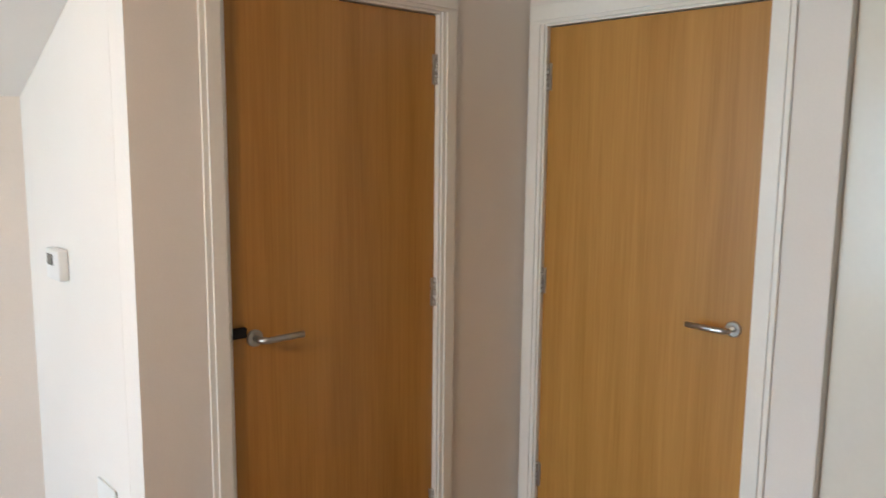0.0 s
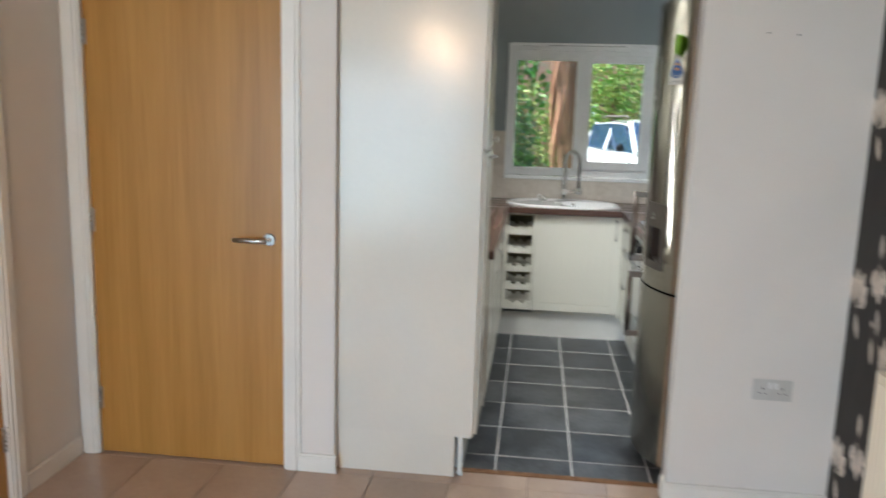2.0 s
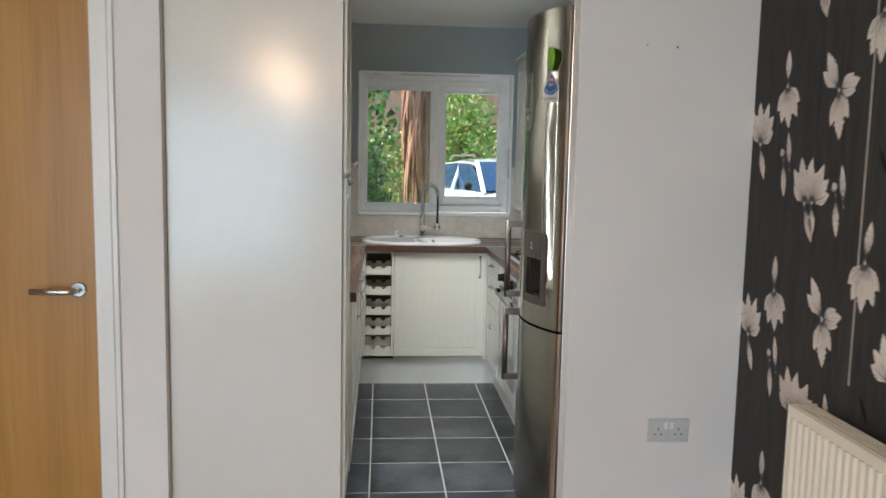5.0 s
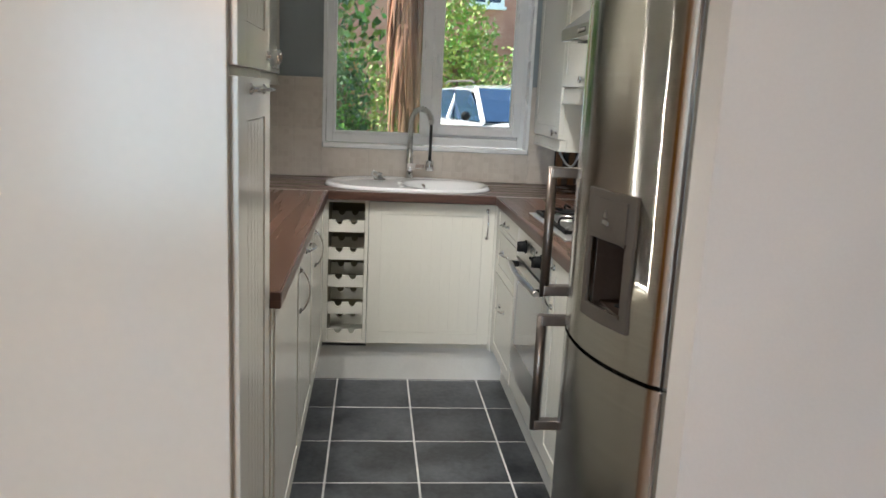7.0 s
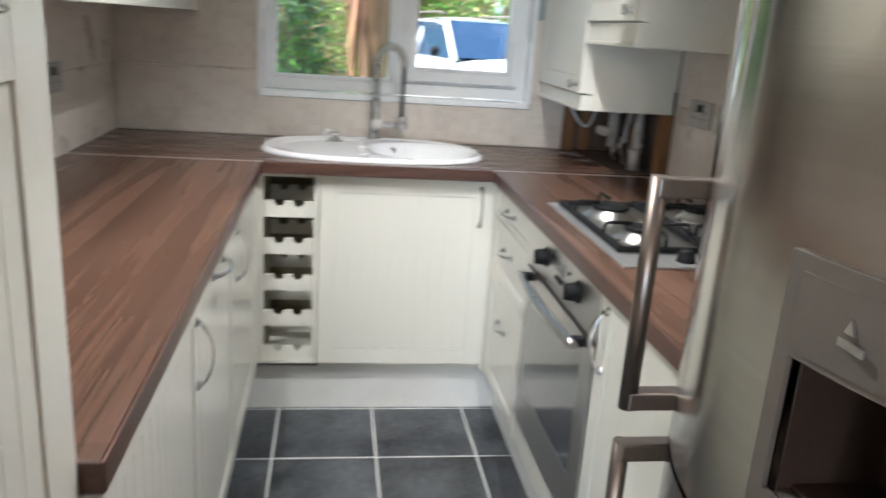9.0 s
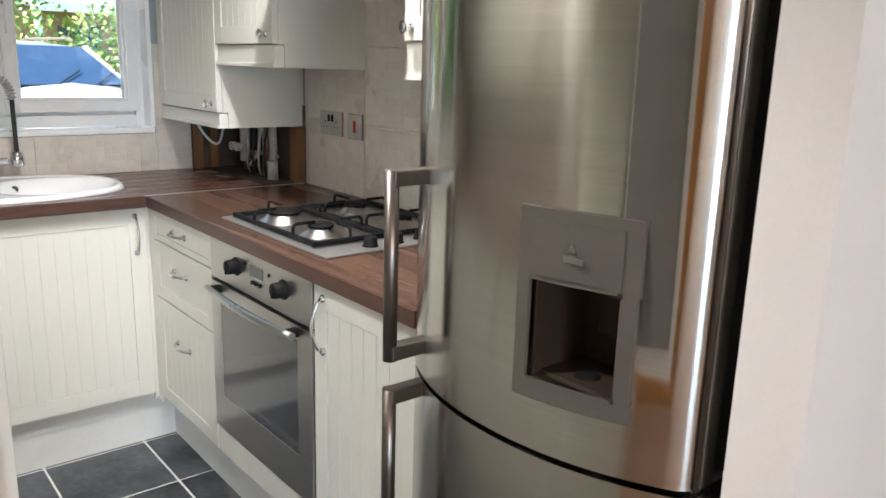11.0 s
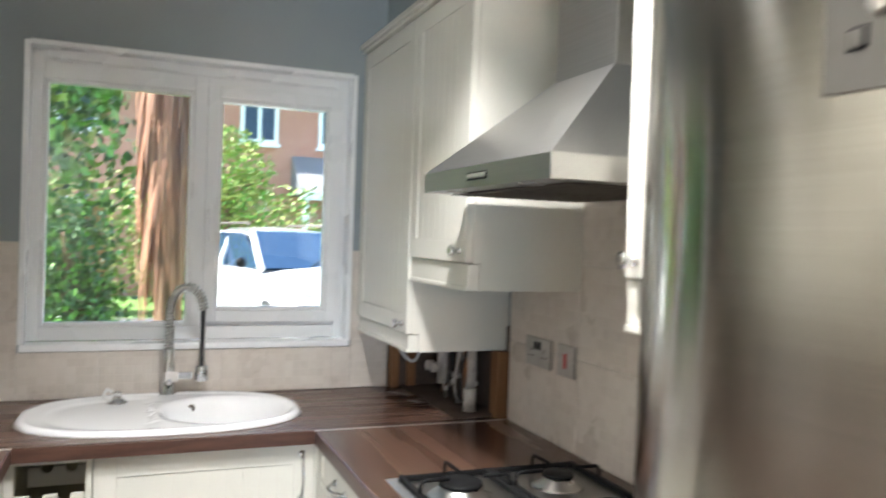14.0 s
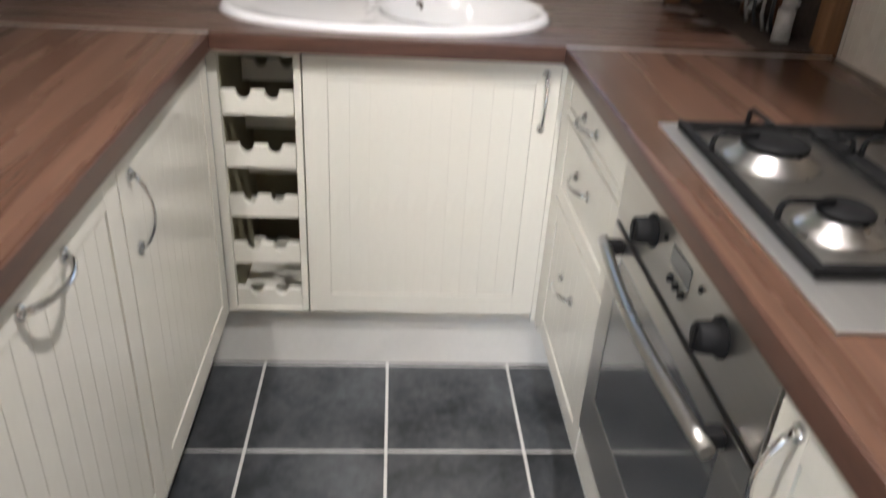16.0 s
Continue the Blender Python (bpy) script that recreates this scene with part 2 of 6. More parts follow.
CLOTH = material("cream_crumpled_cloth", (0.55, 0.48, 0.4), (0.42, 0.36, 0.3), 0.9, scale=(20, 20, 20), bump=0.3)
RED = material("red_switch", (0.45, 0.012, 0.012), (0.38, 0.01, 0.01), 0.3)
BLUE = material("blue_sticker_print", (0.015, 0.09, 0.30), (0.012, 0.08, 0.27), 0.35)
ORANGE = material("orange_sticker_print", (0.72, 0.27, 0.03), (0.65, 0.23, 0.025), 0.35)
STICKW = material("white_sticker", (0.74, 0.70, 0.66), (0.70, 0.66, 0.62), 0.4)
GREENP = material("lime_green_plastic", (0.20, 0.42, 0.015), (0.16, 0.35, 0.012), 0.3)
GLASS = pane_material("window_glass")
LAMPON = glow("lit_lamp", (1.0, 0.95, 0.86), 18.0)
BULBON = glow("lit_warm_bulb", (1.0, 0.74, 0.45), 40.0)


def wall_tile_material():
    """Cream tile with a pressed mosaic of small squares."""
    m = material("cream_mosaic_wall_tile", (0.60, 0.54, 0.475), (0.66, 0.605, 0.54), 0.3, scale=(5, 5, 5), fine=(60, 60, 60), bump=0.0, rand=0.025)
    t, nd = m.node_tree, m.node_tree.nodes
    b = nd["Principled BSDF"]
    tc, sep, com = nd.new("ShaderNodeTexCoord"), nd.new("ShaderNodeSeparateXYZ"), nd.new("ShaderNodeCombineXYZ")
    addn = nd.new("ShaderNodeMath")
    t.links.new(tc.outputs["Object"], sep.inputs[0])
    t.links.new(sep.outputs["X"], addn.inputs[0])
    t.links.new(sep.outputs["Y"], addn.inputs[1])
    t.links.new(addn.outputs[0], com.inputs["X"])
    t.links.new(sep.outputs["Z"], com.inputs["Y"])
    br = nd.new("ShaderNodeTexBrick")
    br.offset = 0.0
    br.inputs["Scale"].default_value = 1.0
    br.inputs["Brick Width"].default_value = br.inputs["Row Height"].default_value = 0.028
    br.inputs["Mortar Size"].default_value = 0.0022
    br.inputs["Mortar Smooth"].default_value = 0.6
    br.inputs["Color1"].default_value, br.inputs["Color2"].default_value = (1, 1, 1, 1), (0.84, 0.82, 0.80, 1)
    br.inputs["Mortar"].default_value = (0.97, 0.96, 0.95, 1)
    t.links.new(com.outputs[0], br.inputs["Vector"])
    mul = nd.new("ShaderNodeMix")
    mul.data_type, mul.blend_type = "RGBA", "MULTIPLY"
    mul.inputs["Factor"].default_value = 0.6
    old = b.inputs["Base Color"].links[0].from_socket
    t.links.new(old, mul.inputs["A"])
    t.links.new(br.outputs["Color"], mul.inputs["B"])
    t.links.new(mul.outputs["Result"], b.inputs["Base Color"])
    bp = nd.new("ShaderNodeBump")
    bp.inputs["Strength"].default_value, bp.inputs["Distance"].default_value = 0.35, 0.0015
    bp.invert = True
    t.links.new(br.outputs["Fac"], bp.inputs["Height"])
    t.links.new(bp.outputs[0], b.inputs["Normal"])
    return m


WALLTILE = wall_tile_material()


# ---- mesh helpers ----
WORLD = {}


def abox(bm, x0, x1, y0, y1, z0, z1):
    v = [bm.verts.new((x, y, z)) for z in (z0, z1) for y in (y0, y1) for x in (x0, x1)]
    for f in ((0, 2, 3, 1), (4, 5, 7, 6), (0, 1, 5, 4), (2, 6, 7, 3), (0, 4, 6, 2), (1, 3, 7, 5)):
        bm.faces.new([v[i] for i in f])
    return v


def tube(bm, pts, r, seg=8, caps=True):
    """A round bar along a line of points."""
    pts = [Vector(p) for p in pts]
    rings, side = [], None
    for i, p in enumerate(pts):
        d = (pts[min(i + 1, len(pts) - 1)] - pts[max(i - 1, 0)]).normalized()
        if side is None:
            side = d.orthogonal().normalized()
        side = (side - d * side.dot(d)).normalized()
        up = d.cross(side)
        rr = r[i] if isinstance(r, (list, tuple)) else r
        rings.append([bm.verts.new(p + rr * (math.cos(a) * side + math.sin(a) * up)) for a in (2 * math.pi * k / seg for k in range(seg))])
    for a, b in zip(rings, rings[1:]):
        for k in range(seg):
            bm.faces.new((a[k], a[(k + 1) % seg], b[(k + 1) % seg], b[k])).smooth = True
    if caps:
        bm.faces.new(rings[0][::-1])
        bm.faces.new(rings[-1])


def lathe(bm, profile, at, axis="z", seg=24):
    """Turns (radius, height) pairs round an axis through at."""
    at = Vector(at)
    ax = {"x": Vector((1, 0, 0)), "y": Vector((0, 1, 0)), "z": Vector((0, 0, 1)), "-x": Vector((-1, 0, 0)), "-y": Vector((0, -1, 0)), "-z": Vector((0, 0, -1))}[axis]
    s = ax.orthogonal().normalized()
    u = ax.cross(s)
    rings = []
    for r, hgt in profile:
        rings.append([bm.verts.new(at + ax * hgt + max(r, 1e-5) * (math.cos(a) * s + math.sin(a) * u)) for a in (2 * math.pi * k / seg for k in range(seg))])
    for a, b in zip(rings, rings[1:]):
        for k in range(seg):
            bm.faces.new((a[k], a[(k + 1) % seg], b[(k + 1) % seg], b[k])).smooth = True
    bm.faces.new(rings[0][::-1])
    bm.faces.new(rings[-1])


def prism(bm, outline, axis, a0, a1):
    """Pushes a 2D outline along an axis: x takes (y, z), y takes (x, z), z takes (x, y)."""
    def at(p, a):
        return {"x": (a, p[0], p[1]), "y": (p[0], a, p[1]), "z": (p[0], p[1], a)}[axis]
    lo, hi = [bm.verts.new(at(p, a0)) for p in outline], [bm.verts.new(at(p, a1)) for p in outline]
    n = len(outline)
    for k in range(n):
        bm.faces.new((lo[k], lo[(k + 1) % n], hi[(k + 1) % n], hi[k]))
    bm.faces.new(lo[::-1])
    bm.faces.new(hi)


def thing(name, at, label, category, group="", kind=""):
    ob = new(name)
    ob.empty_display_size = 0.1
    ob.location = at
    WORLD[ob] = Matrix.Translation(at)
    return tagged(ob, label, category, group, kind)


def part(name, bm, mat, parent=None, label="", bevel=0.0, smooth=None, recalc=True):
    """Links a bmesh as one mesh object under a thing, under a part, or as a thing of its own."""
    if bevel:
        bmesh.ops.bevel(bm, geom=[e for e in bm.edges], offset=bevel, segments=2, affect="EDGES", profile=0.6)
    if recalc:
        bmesh.ops.recalc_face_normals(bm, faces=bm.faces)
    lo = Vector([min(v.co[i] for v in bm.verts) for i in range(3)])
    hi = Vector([max(v.co[i] for v in bm.verts) for i in range(3)])
    c = (lo + hi) / 2
    for v in bm.verts:
        v.co -= c
    me = bpy.data.meshes.new(name)
    bm.to_mesh(me)
    bm.free()
    for k in (mat if isinstance(mat, (list, tuple)) else (mat,)):
        me.materials.append(k)
    if smooth:
        me.set_sharp_from_angle(angle=radians(smooth))
    ob = new(name, me)
    ob.location = c
    WORLD[ob] = Matrix.Translation(c)
    if parent:
        ob.parent = parent
        ob.matrix_parent_inverse = WORLD[parent].inverted()
    return tagged(ob, label) if label else ob


def block(name, x0, x1, y0, y1, z0, z1, mat, parent=None, label="", bevel=0.0):
    bm = bmesh.new()
    abox(bm, x0, x1, y0, y1, z0, z1)
    return part(name, bm, mat, parent, label, bevel)


def structure(name, boxes, mat, label, category):
    bm = bmesh.new()
    for b in boxes:
        abox(bm, *b)
    return tagged(part(name, bm, mat), label, category, kind="structure")


def lay(side, at):
    """Maps (along, up, out) to the world, for a face that looks to one side."""
    if side == "-y":
        return lambda u, v, w: (u, at - w, v)
    if side == "+y":
        return lambda u, v, w: (u, at + w, v)
    return lambda u, v, w: (at - w, u, v)


def lbox(bm, f, u0, u1, v0, v1, w0, w1):
    a, b = f(u0, v0, w0), f(u1, v1, w1)
    abox(bm, min(a[0], b[0]), max(a[0], b[0]), min(a[1], b[1]), max(a[1], b[1]), min(a[2], b[2]), max(a[2], b[2]))


def cabinet_door(f, u0, u1, v0, v1, parent, name="door", margin=0.055, thick=0.02, planks=True, step=0.047, gap=0.0006):
    """A framed tongue-and-groove door: rails, a rebated panel of planks, slight bevels."""
    bm = bmesh.new()
    g = 0.0015
    u0, u1, v0, v1 = u0 + g, u1 - g, v0 + g, v1 - g
    m = min(margin, (u1 - u0) * 0.3, (v1 - v0) * 0.3)
    lbox(bm, f, u0 + m, u1 - m, v0 + m, v1 - m, 0.001, thick - 0.0055)
    door = part(name, bm, CREAM, parent, bevel=0.0009)
    for nm, a, b, c, d in (("stile", u0, u0 + m, v0, v1), ("stile", u1 - m, u1, v0, v1), ("rail", u0 + m, u1 - m, v0, v0 + m), ("rail", u0 + m, u1 - m, v1 - m, v1)):
        rb = bmesh.new()
        lbox(rb, f, a, b, c, d, 0, thick)
        part(nm, rb, CREAM, door, bevel=0.0009)
    n = max(1, round((u1 - u0 - 2 * m) / step)) if planks else 1
    wdt = (u1 - u0 - 2 * m - 0.004) / n
    for k in range(n):
        a = u0 + m + 0.002 + k * wdt
        pb = bmesh.new()
        lbox(pb, f, a + gap, a + wdt - gap, v0 + m + 0.002, v1 - m - 0.002, thick - 0.0054, thick - 0.003)
        part("plank" if planks else "panel", pb, CREAM, door)
    return door


def bow_handle(f, u, v, length, parent, upright=True, name="handle"):
    """A chrome bow with two round feet."""
    bm = bmesh.new()
    pts = []
    for k in range(13):
        s = k / 12
        out = 0.006 + 0.026 * math.sin(math.pi * s) ** 0.7
        a = (s - 0.5) * length
        pts.append(f(u, v + a, out) if upright else f(u + a, v, out))
    tube(bm, pts, [0.0052 - 0.0015 * math.sin(math.pi * k / 12) for k in range(13)], 8)
    for s in (-0.5, 0.5):
        c = (u, v + s * length) if upright else (u + s * length, v)
        tube(bm, [f(c[0], c[1], 0), f(c[0], c[1], 0.004), f(c[0], c[1], 0.009)], [0.010, 0.010, 0.005], 12)
    return part(name, bm, CHROME, parent, "chrome bow handle")


def round_knob(f, u, v, parent):
    bm = bmesh.new()
    tube(bm, [f(u, v, w) for w in (0, 0.003, 0.004, 0.014, 0.018, 0.026, 0.030)], [0.010, 0.010, 0.006, 0.006, 0.013, 0.015, 0.008], 14)
    return part("knob", bm, CHROME, parent, "chrome knob")

# ---- the plan ----
X0, XP, XB, XW = -3.2, 2.76, 2.85, 5.59      # garden-door wall, partition front and back, kitchen window wall
YR, YJ, YP, YK = 0.515, 1.138, 2.515, 2.49    # right wall, opening's jamb, pillar, kitchen's left wall
YC, XC, YE, H = 3.66, 1.239, 4.58, 2.37      # cupboard wall, its outer corner, far side wall, ceiling
WY0, WY1, WZ0, WZ1 = 0.885, 1.955, 1.085, 2.05  # kitchen window's opening

floor_lounge = structure("floor_lounge", [(X0 - 0.1, 2.865, YR - 0.1, YE + 0.1, -0.12, -0.006)], LAMGAP, "beige stone-effect laminate floor with dark joints", "floor")
floor_kitchen = structure("floor_kitchen", [(2.895, XW + 0.1, YR - 0.1, YK + 0.1, -0.12, -0.0012)], GROUT, "charcoal square floor tiles with pale grout", "floor")
structure("threshold_trim", [(2.865, 2.895, YJ + 0.001, YP, -0.1, 0.004)], TIMBER, "thin wooden threshold strip between two floors", "trim")
structure("wall_papered", [(X0, XP + 0.119, YR - 0.12, YR, 0, H)], PAPER, "wall with charcoal paper and printed cream flowers", "wall")
wall_paper = bpy.data.objects["wall_papered"]
wall_south = structure("wall_kitchen_right", [(XP + 0.12, XW + 0.12, YR - 0.12, YR, 0, H)], GREY, "blue-grey painted kitchen wall with cream tiles", "wall")
structure("wall_partition_right", [(XP, XB, YR + 0.001, YJ, 0, H)], WALL, "warm white painted wall end beside kitchen opening", "wall")
DR0, DR1, DH = 2.735, 3.572, 1.99
structure("wall_partition_left", [(XP, XB, YP, DR0 - 0.03, 0, H), (XP, XB, DR0 - 0.03, DR1 + 0.03, DH + 0.03, H), (XP, XB, DR1 + 0.03, YC + 0.1, 0, H)], WALL, "warm white painted wall with oak door", "wall")
DL0, DL1 = 1.507, 2.296
structure("wall_cupboard", [(XC, DL0 - 0.03, YC, YC + 0.1, 0, H), (DL0 - 0.03, DL1 + 0.03, YC, YC + 0.1, DH + 0.03, H), (DL1 + 0.03, XP - 0.001, YC, YC + 0.1, 0, H)], WALL, "warm white painted wall with dark oak door", "wall")
structure("wall_thermostat", [(XC, XC + 0.1, YC + 0.101, YE, 0, H)], WALL, "pale painted wall with thermostat under the stairs", "wall")
structure("wall_side", [(X0, XC + 0.1, YE, YE + 0.12, 0, H)], WALL, "plain pale painted side wall", "wall")
structure("wall_behind_doors", [(XC + 0.101, XB + 0.9, YE, YE + 0.1, 0, H), (XB + 0.8, XB + 0.9, YK + 0.13, YE, 0, H)], WALL, "plain white wall", "wall")
structure("wall_garden_side", [(X0 - 0.12, X0, YR - 0.12, 2.5, 0, H), (X0 - 0.12, X0, 4.4, YE + 0.12, 0, H), (X0 - 0.12, X0, 2.5, 4.4, 2.15, H)], WALL, "plain white wall round the garden door", "wall")
structure("wall_kitchen_left", [(XB + 0.001, XW + 0.12, YK, YK + 0.12, 0, H)], GREY, "blue-grey painted kitchen wall", "wall")
wall_window = structure("wall_window", [(XW, XW + 0.28, YR + 0.001, WY0, 0, H), (XW, XW + 0.28, WY1, YK - 0.001, 0, H), (XW, XW + 0.28, WY0, WY1, 0, WZ0 - 0.03), (XW, XW + 0.28, WY0, WY1, WZ1, H)], GREY, "blue-grey painted wall round the kitchen window", "wall")
structure("ceiling", [(X0 - 0.12, XW + 0.28, YR - 0.12, YE + 0.12, H, H + 0.1)], CEIL, "matt white ceiling", "ceiling")
bm = bmesh.new()
prism(bm, [(YE, 1.70), (3.16, H - 0.001), (YE, H - 0.001)], "x", 0.1, XC - 0.001)
tagged(part("stair_soffit", bm, CEIL), "sloping white underside of the stairs", "soffit", kind="structure")
# boxed pipe corner above the wall units
structure("pipe_boxing", [(4.956, XW - 0.001, YR + 0.001, 0.775, 2.15, H - 0.001)], GREY, "blue-grey boxed-in pipe corner near ceiling", "boxing")


def skirting(name, boxes):
    bm = bmesh.new()
    for x0, x1, y0, y1 in boxes:
        abox(bm, x0, x1, y0, y1, 0, 0.068)
        ex, ey = (0.004, 0) if (x1 - x0) < (y1 - y0) else (0, 0.004)
        abox(bm, x0 + ex, x1 - (0 if ex else 0), y0, y1 - ey, 0.068, 0.078)
    tagged(part(name, bm, GLOSSW, bevel=0.0012), "cream white gloss skirting board", "skirting", kind="structure")


skirting("baseboard_partition", [(XP - 0.017, XP - 0.001, YR + 0.018, YJ + 0.012)])
skirting("baseboard_jamb", [(XP, XB - 0.02, YJ + 0.001, YJ + 0.014)])
skirting("baseboard_papered", [(X0, XP - 0.019, YR + 0.001, YR + 0.017)])
skirting("baseboard_pillar", [(XP - 0.017, XP - 0.001, YP - 0.012, 2.662)])
skirting("baseboard_corner", [(2.372, XP - 0.022, YC - 0.017, YC - 0.001)])
skirting("baseboard_cupboard", [(XC - 0.015, 1.418, YC - 0.017, YC - 0.001)])
skirting("baseboard_thermostat", [(XC - 0.016, XC - 0.001, YC, YE - 0.02)])
skirting("baseboard_side", [(X0, XC - 0.018, YE - 0.017, YE - 0.001)])


# ---- doors of the lounge ----
def lever(f, u, v, way, parent):
    """Round rose and straight lever with a return."""
    h = part("door_handle", _lever_mesh(f, u, v, way), STEEL, parent, "satin steel lever handle on round rose")
    return h


def _lever_mesh(f, u, v, way):
    bm = bmesh.new()
    tube(bm, [f(u, v, w) for w in (0, 0.006, 0.009)], [0.0255, 0.0255, 0.022], 24)
    pts = [f(u, v, 0.008), f(u, v, 0.04), f(u + way * 0.006, v, 0.05), f(u + way * 0.018, v, 0.054), f(u + way * 0.07, v, 0.054), f(u + way * 0.135, v, 0.054)]
    tube(bm, pts, 0.0095, 14)
    return bm


def hinge(f, u, v, parent):
    bm = bmesh.new()
    lbox(bm, f, u - 0.016, u - 0.003, v - 0.05, v + 0.05, 0.0005, 0.003)
    lbox(bm, f, u + 0.003, u + 0.016, v - 0.05, v + 0.05, 0.0005, 0.003)
    for k in range(5):
        tube(bm, [f(u, v - 0.05 + 0.0203 * k, 0.006), f(u, v - 0.05 + 0.0203 * k + 0.0188, 0.006)], 0.0055, 10)
    return part("hinge", bm, STEEL, parent, "steel butt hinge")


def oak_door(name, side, at, wall_at, u0, u1, hinge_u, handle_u, way, label, seal):
    f = lay(side, at)
    fw = lay(side, wall_at)
    base = fw((u0 + u1) / 2, 0, 0)
    door = thing(name, base, label, "door", kind="structure")
    bm = bmesh.new()
    lbox(bm, f, u0 + 0.0025, u1 - 0.0025, 0.006, DH - 0.004, -0.04, 0)
    leaf = part("leaf", bm, OAK, door, "oak veneered flush leaf", bevel=0.0015)
    bm = bmesh.new()
    t = 0.03
    lbox(bm, fw, u0 - t, u0, 0, DH + t, -0.1, 0.003)
    lbox(bm, fw, u1, u1 + t, 0, DH + t, -0.1, 0.003)
    lbox(bm, fw, u0, u1, DH, DH + t, -0.1, 0.003)
    lbox(bm, f, u0, u0 + 0.012, 0, DH, -0.08, -0.043)
    lbox(bm, f, u1 - 0.012, u1, 0, DH, -0.08, -0.043)
    lbox(bm, f, u0 + 0.012, u1 - 0.012, DH - 0.012, DH, -0.08, -0.043)
    part("door_frame", bm, GLOSSW, door, "cream white gloss frame", bevel=0.0012)
    w = 0.068
    for nm, b in (("architrave", (u0 - 0.008 - w, u0 - 0.008, 0, DH + 0.008)), ("architrave", (u1 + 0.008, u1 + 0.008 + w, 0, DH + 0.008)), ("architrave", (u0 - 0.008 - w, u1 + 0.008 + w, DH + 0.008, DH + 0.008 + w))):
        bm = bmesh.new()
        lbox(bm, fw, *b, 0.0035, 0.012)
        if b[3] > DH + 0.02:
            lbox(bm, fw, b[0] + 0.012, b[1] - 0.012, b[2] + 0.012, b[3] - 0.006, 0.012, 0.018)
        else:
            lbox(bm, fw, b[0] + 0.016, b[1] - 0.008, b[2], b[3], 0.012, 0.018)
        part(nm, bm, GLOSSW, door, bevel=0.002)
    for v in (0.255, 1.04, 1.808):
        hinge(f, hinge_u, v, door)
    lever(f, handle_u, 0.991, way, leaf)
    if seal:
        bm = bmesh.new()
        lbox(bm, f, seal - 0.042, seal - 0.008, 0.985, 1.020, 0.0, 0.022)
        lbox(bm, f, seal - 0.006, seal + 0.042, 1.0, 1.03, 0.0, 0.018)
        part("door_catch", bm, BLACK, door, "black child-safety catch", bevel=0.003)
    return door


oak_door("door_1", "-y", YC + 0.015, YC, DL0, DL1, DL1 - 0.001, 1.585, 1, "closed dark oak flush door in white frame", DL0 + 0.004)
oak_door("door_2", "-x", XP + 0.012, XP, DR0, DR1, DR1 - 0.001, 2.795, 1, "closed light oak flush door in white frame", None)

# thermostat and blank plate on the wall below the stairs
th = thing("thermostat", (XC, 4.235, 1.175), "white wall thermostat with small display", "thermostat")
block("body", XC - 0.03, XC - 0.001, 4.175, 4.295, 1.13, 1.225, WHITEPLA, th, bevel=0.005)
block("display", XC - 0.0315, XC - 0.03, 4.225, 4.28, 1.175, 1.21, LCD, th, "grey display", bevel=0.0005)
pl = thing("wall_plate", (XC, 3.96, 0.5), "white blank wall plate", "wall plate")
block("plate", XC - 0.009, XC - 0.001, 3.86, 4.0, 0.45, 0.56, WHITEPLA, pl, bevel=0.003)


def socket_pair(name, side, at, u0, u1, v0, v1, mat, label, slots, switch_mat, category="socket"):
    f = lay(side, at)
    s = thing(name, f((u0 + u1) / 2, v0, 0), label, category)
    bm = bmesh.new()
    lbox(bm, f, u0, u1, v0, v1, 0.001, 0.009)
    part("plate", bm, mat, s, bevel=0.0025)
    cx, h = (u0 + u1) / 2, v1 - v0
    for k in ((-1, 1) if slots == 2 else (0,)):
        c = cx + k * (u1 - u0) * 0.25
        if slots == 2:
            for du, dv, w, g in ((0, 0.12, 0.004, 0.010), (-0.011, -0.1, 0.007, 0.004), (0.011, -0.1, 0.007, 0.004)):
                bm = bmesh.new()
                lbox(bm, f, c + du - w / 2, c + du + w / 2, v0 + h * (0.45 + dv) - g / 2, v0 + h * (0.45 + dv) + g / 2, 0.009, 0.0096)
                part("pin_slot", bm, BLACK, s)
            c = cx + k * 0.011
        bm = bmesh.new()
        hh = 0.012 if slots == 2 else 0.02
        lbox(bm, f, c - 0.006, c + 0.006, v0 + h * (0.72 if slots == 2 else 0.5) - hh, v0 + h * (0.72 if slots == 2 else 0.5) + hh, 0.009, 0.0125)
        part("switch", bm, switch_mat, s, bevel=0.0015)
    for k in (-1, 1):
        bm = bmesh.new()
        c = cx + k * (u1 - u0) * 0.41
        tube(bm, [f(c, (v0 + v1) / 2, 0.009), f(c, (v0 + v1) / 2, 0.0105)], 0.0028, 10)
        part("screw", bm, STEEL, s)
    return s


socket_pair("wall_socket", "-x", XP, 0.69, 0.838, 0.455, 0.54, AGEDPLA, "white double power socket on white wall", 2, WHITEPLA)
for _y, _z, _r in ((0.80, 1.84, 0.004), (0.905, 1.845, 0.003)):
    bm = bmesh.new()
    lathe(bm, [(_r, 0), (_r * 0.6, 0.004)], (XP - 0.001, _y, _z), "-x", 10)
    tagged(part("wall_plug", bm, PANEL), "small filled grey screw hole in white wall", "wall plug")

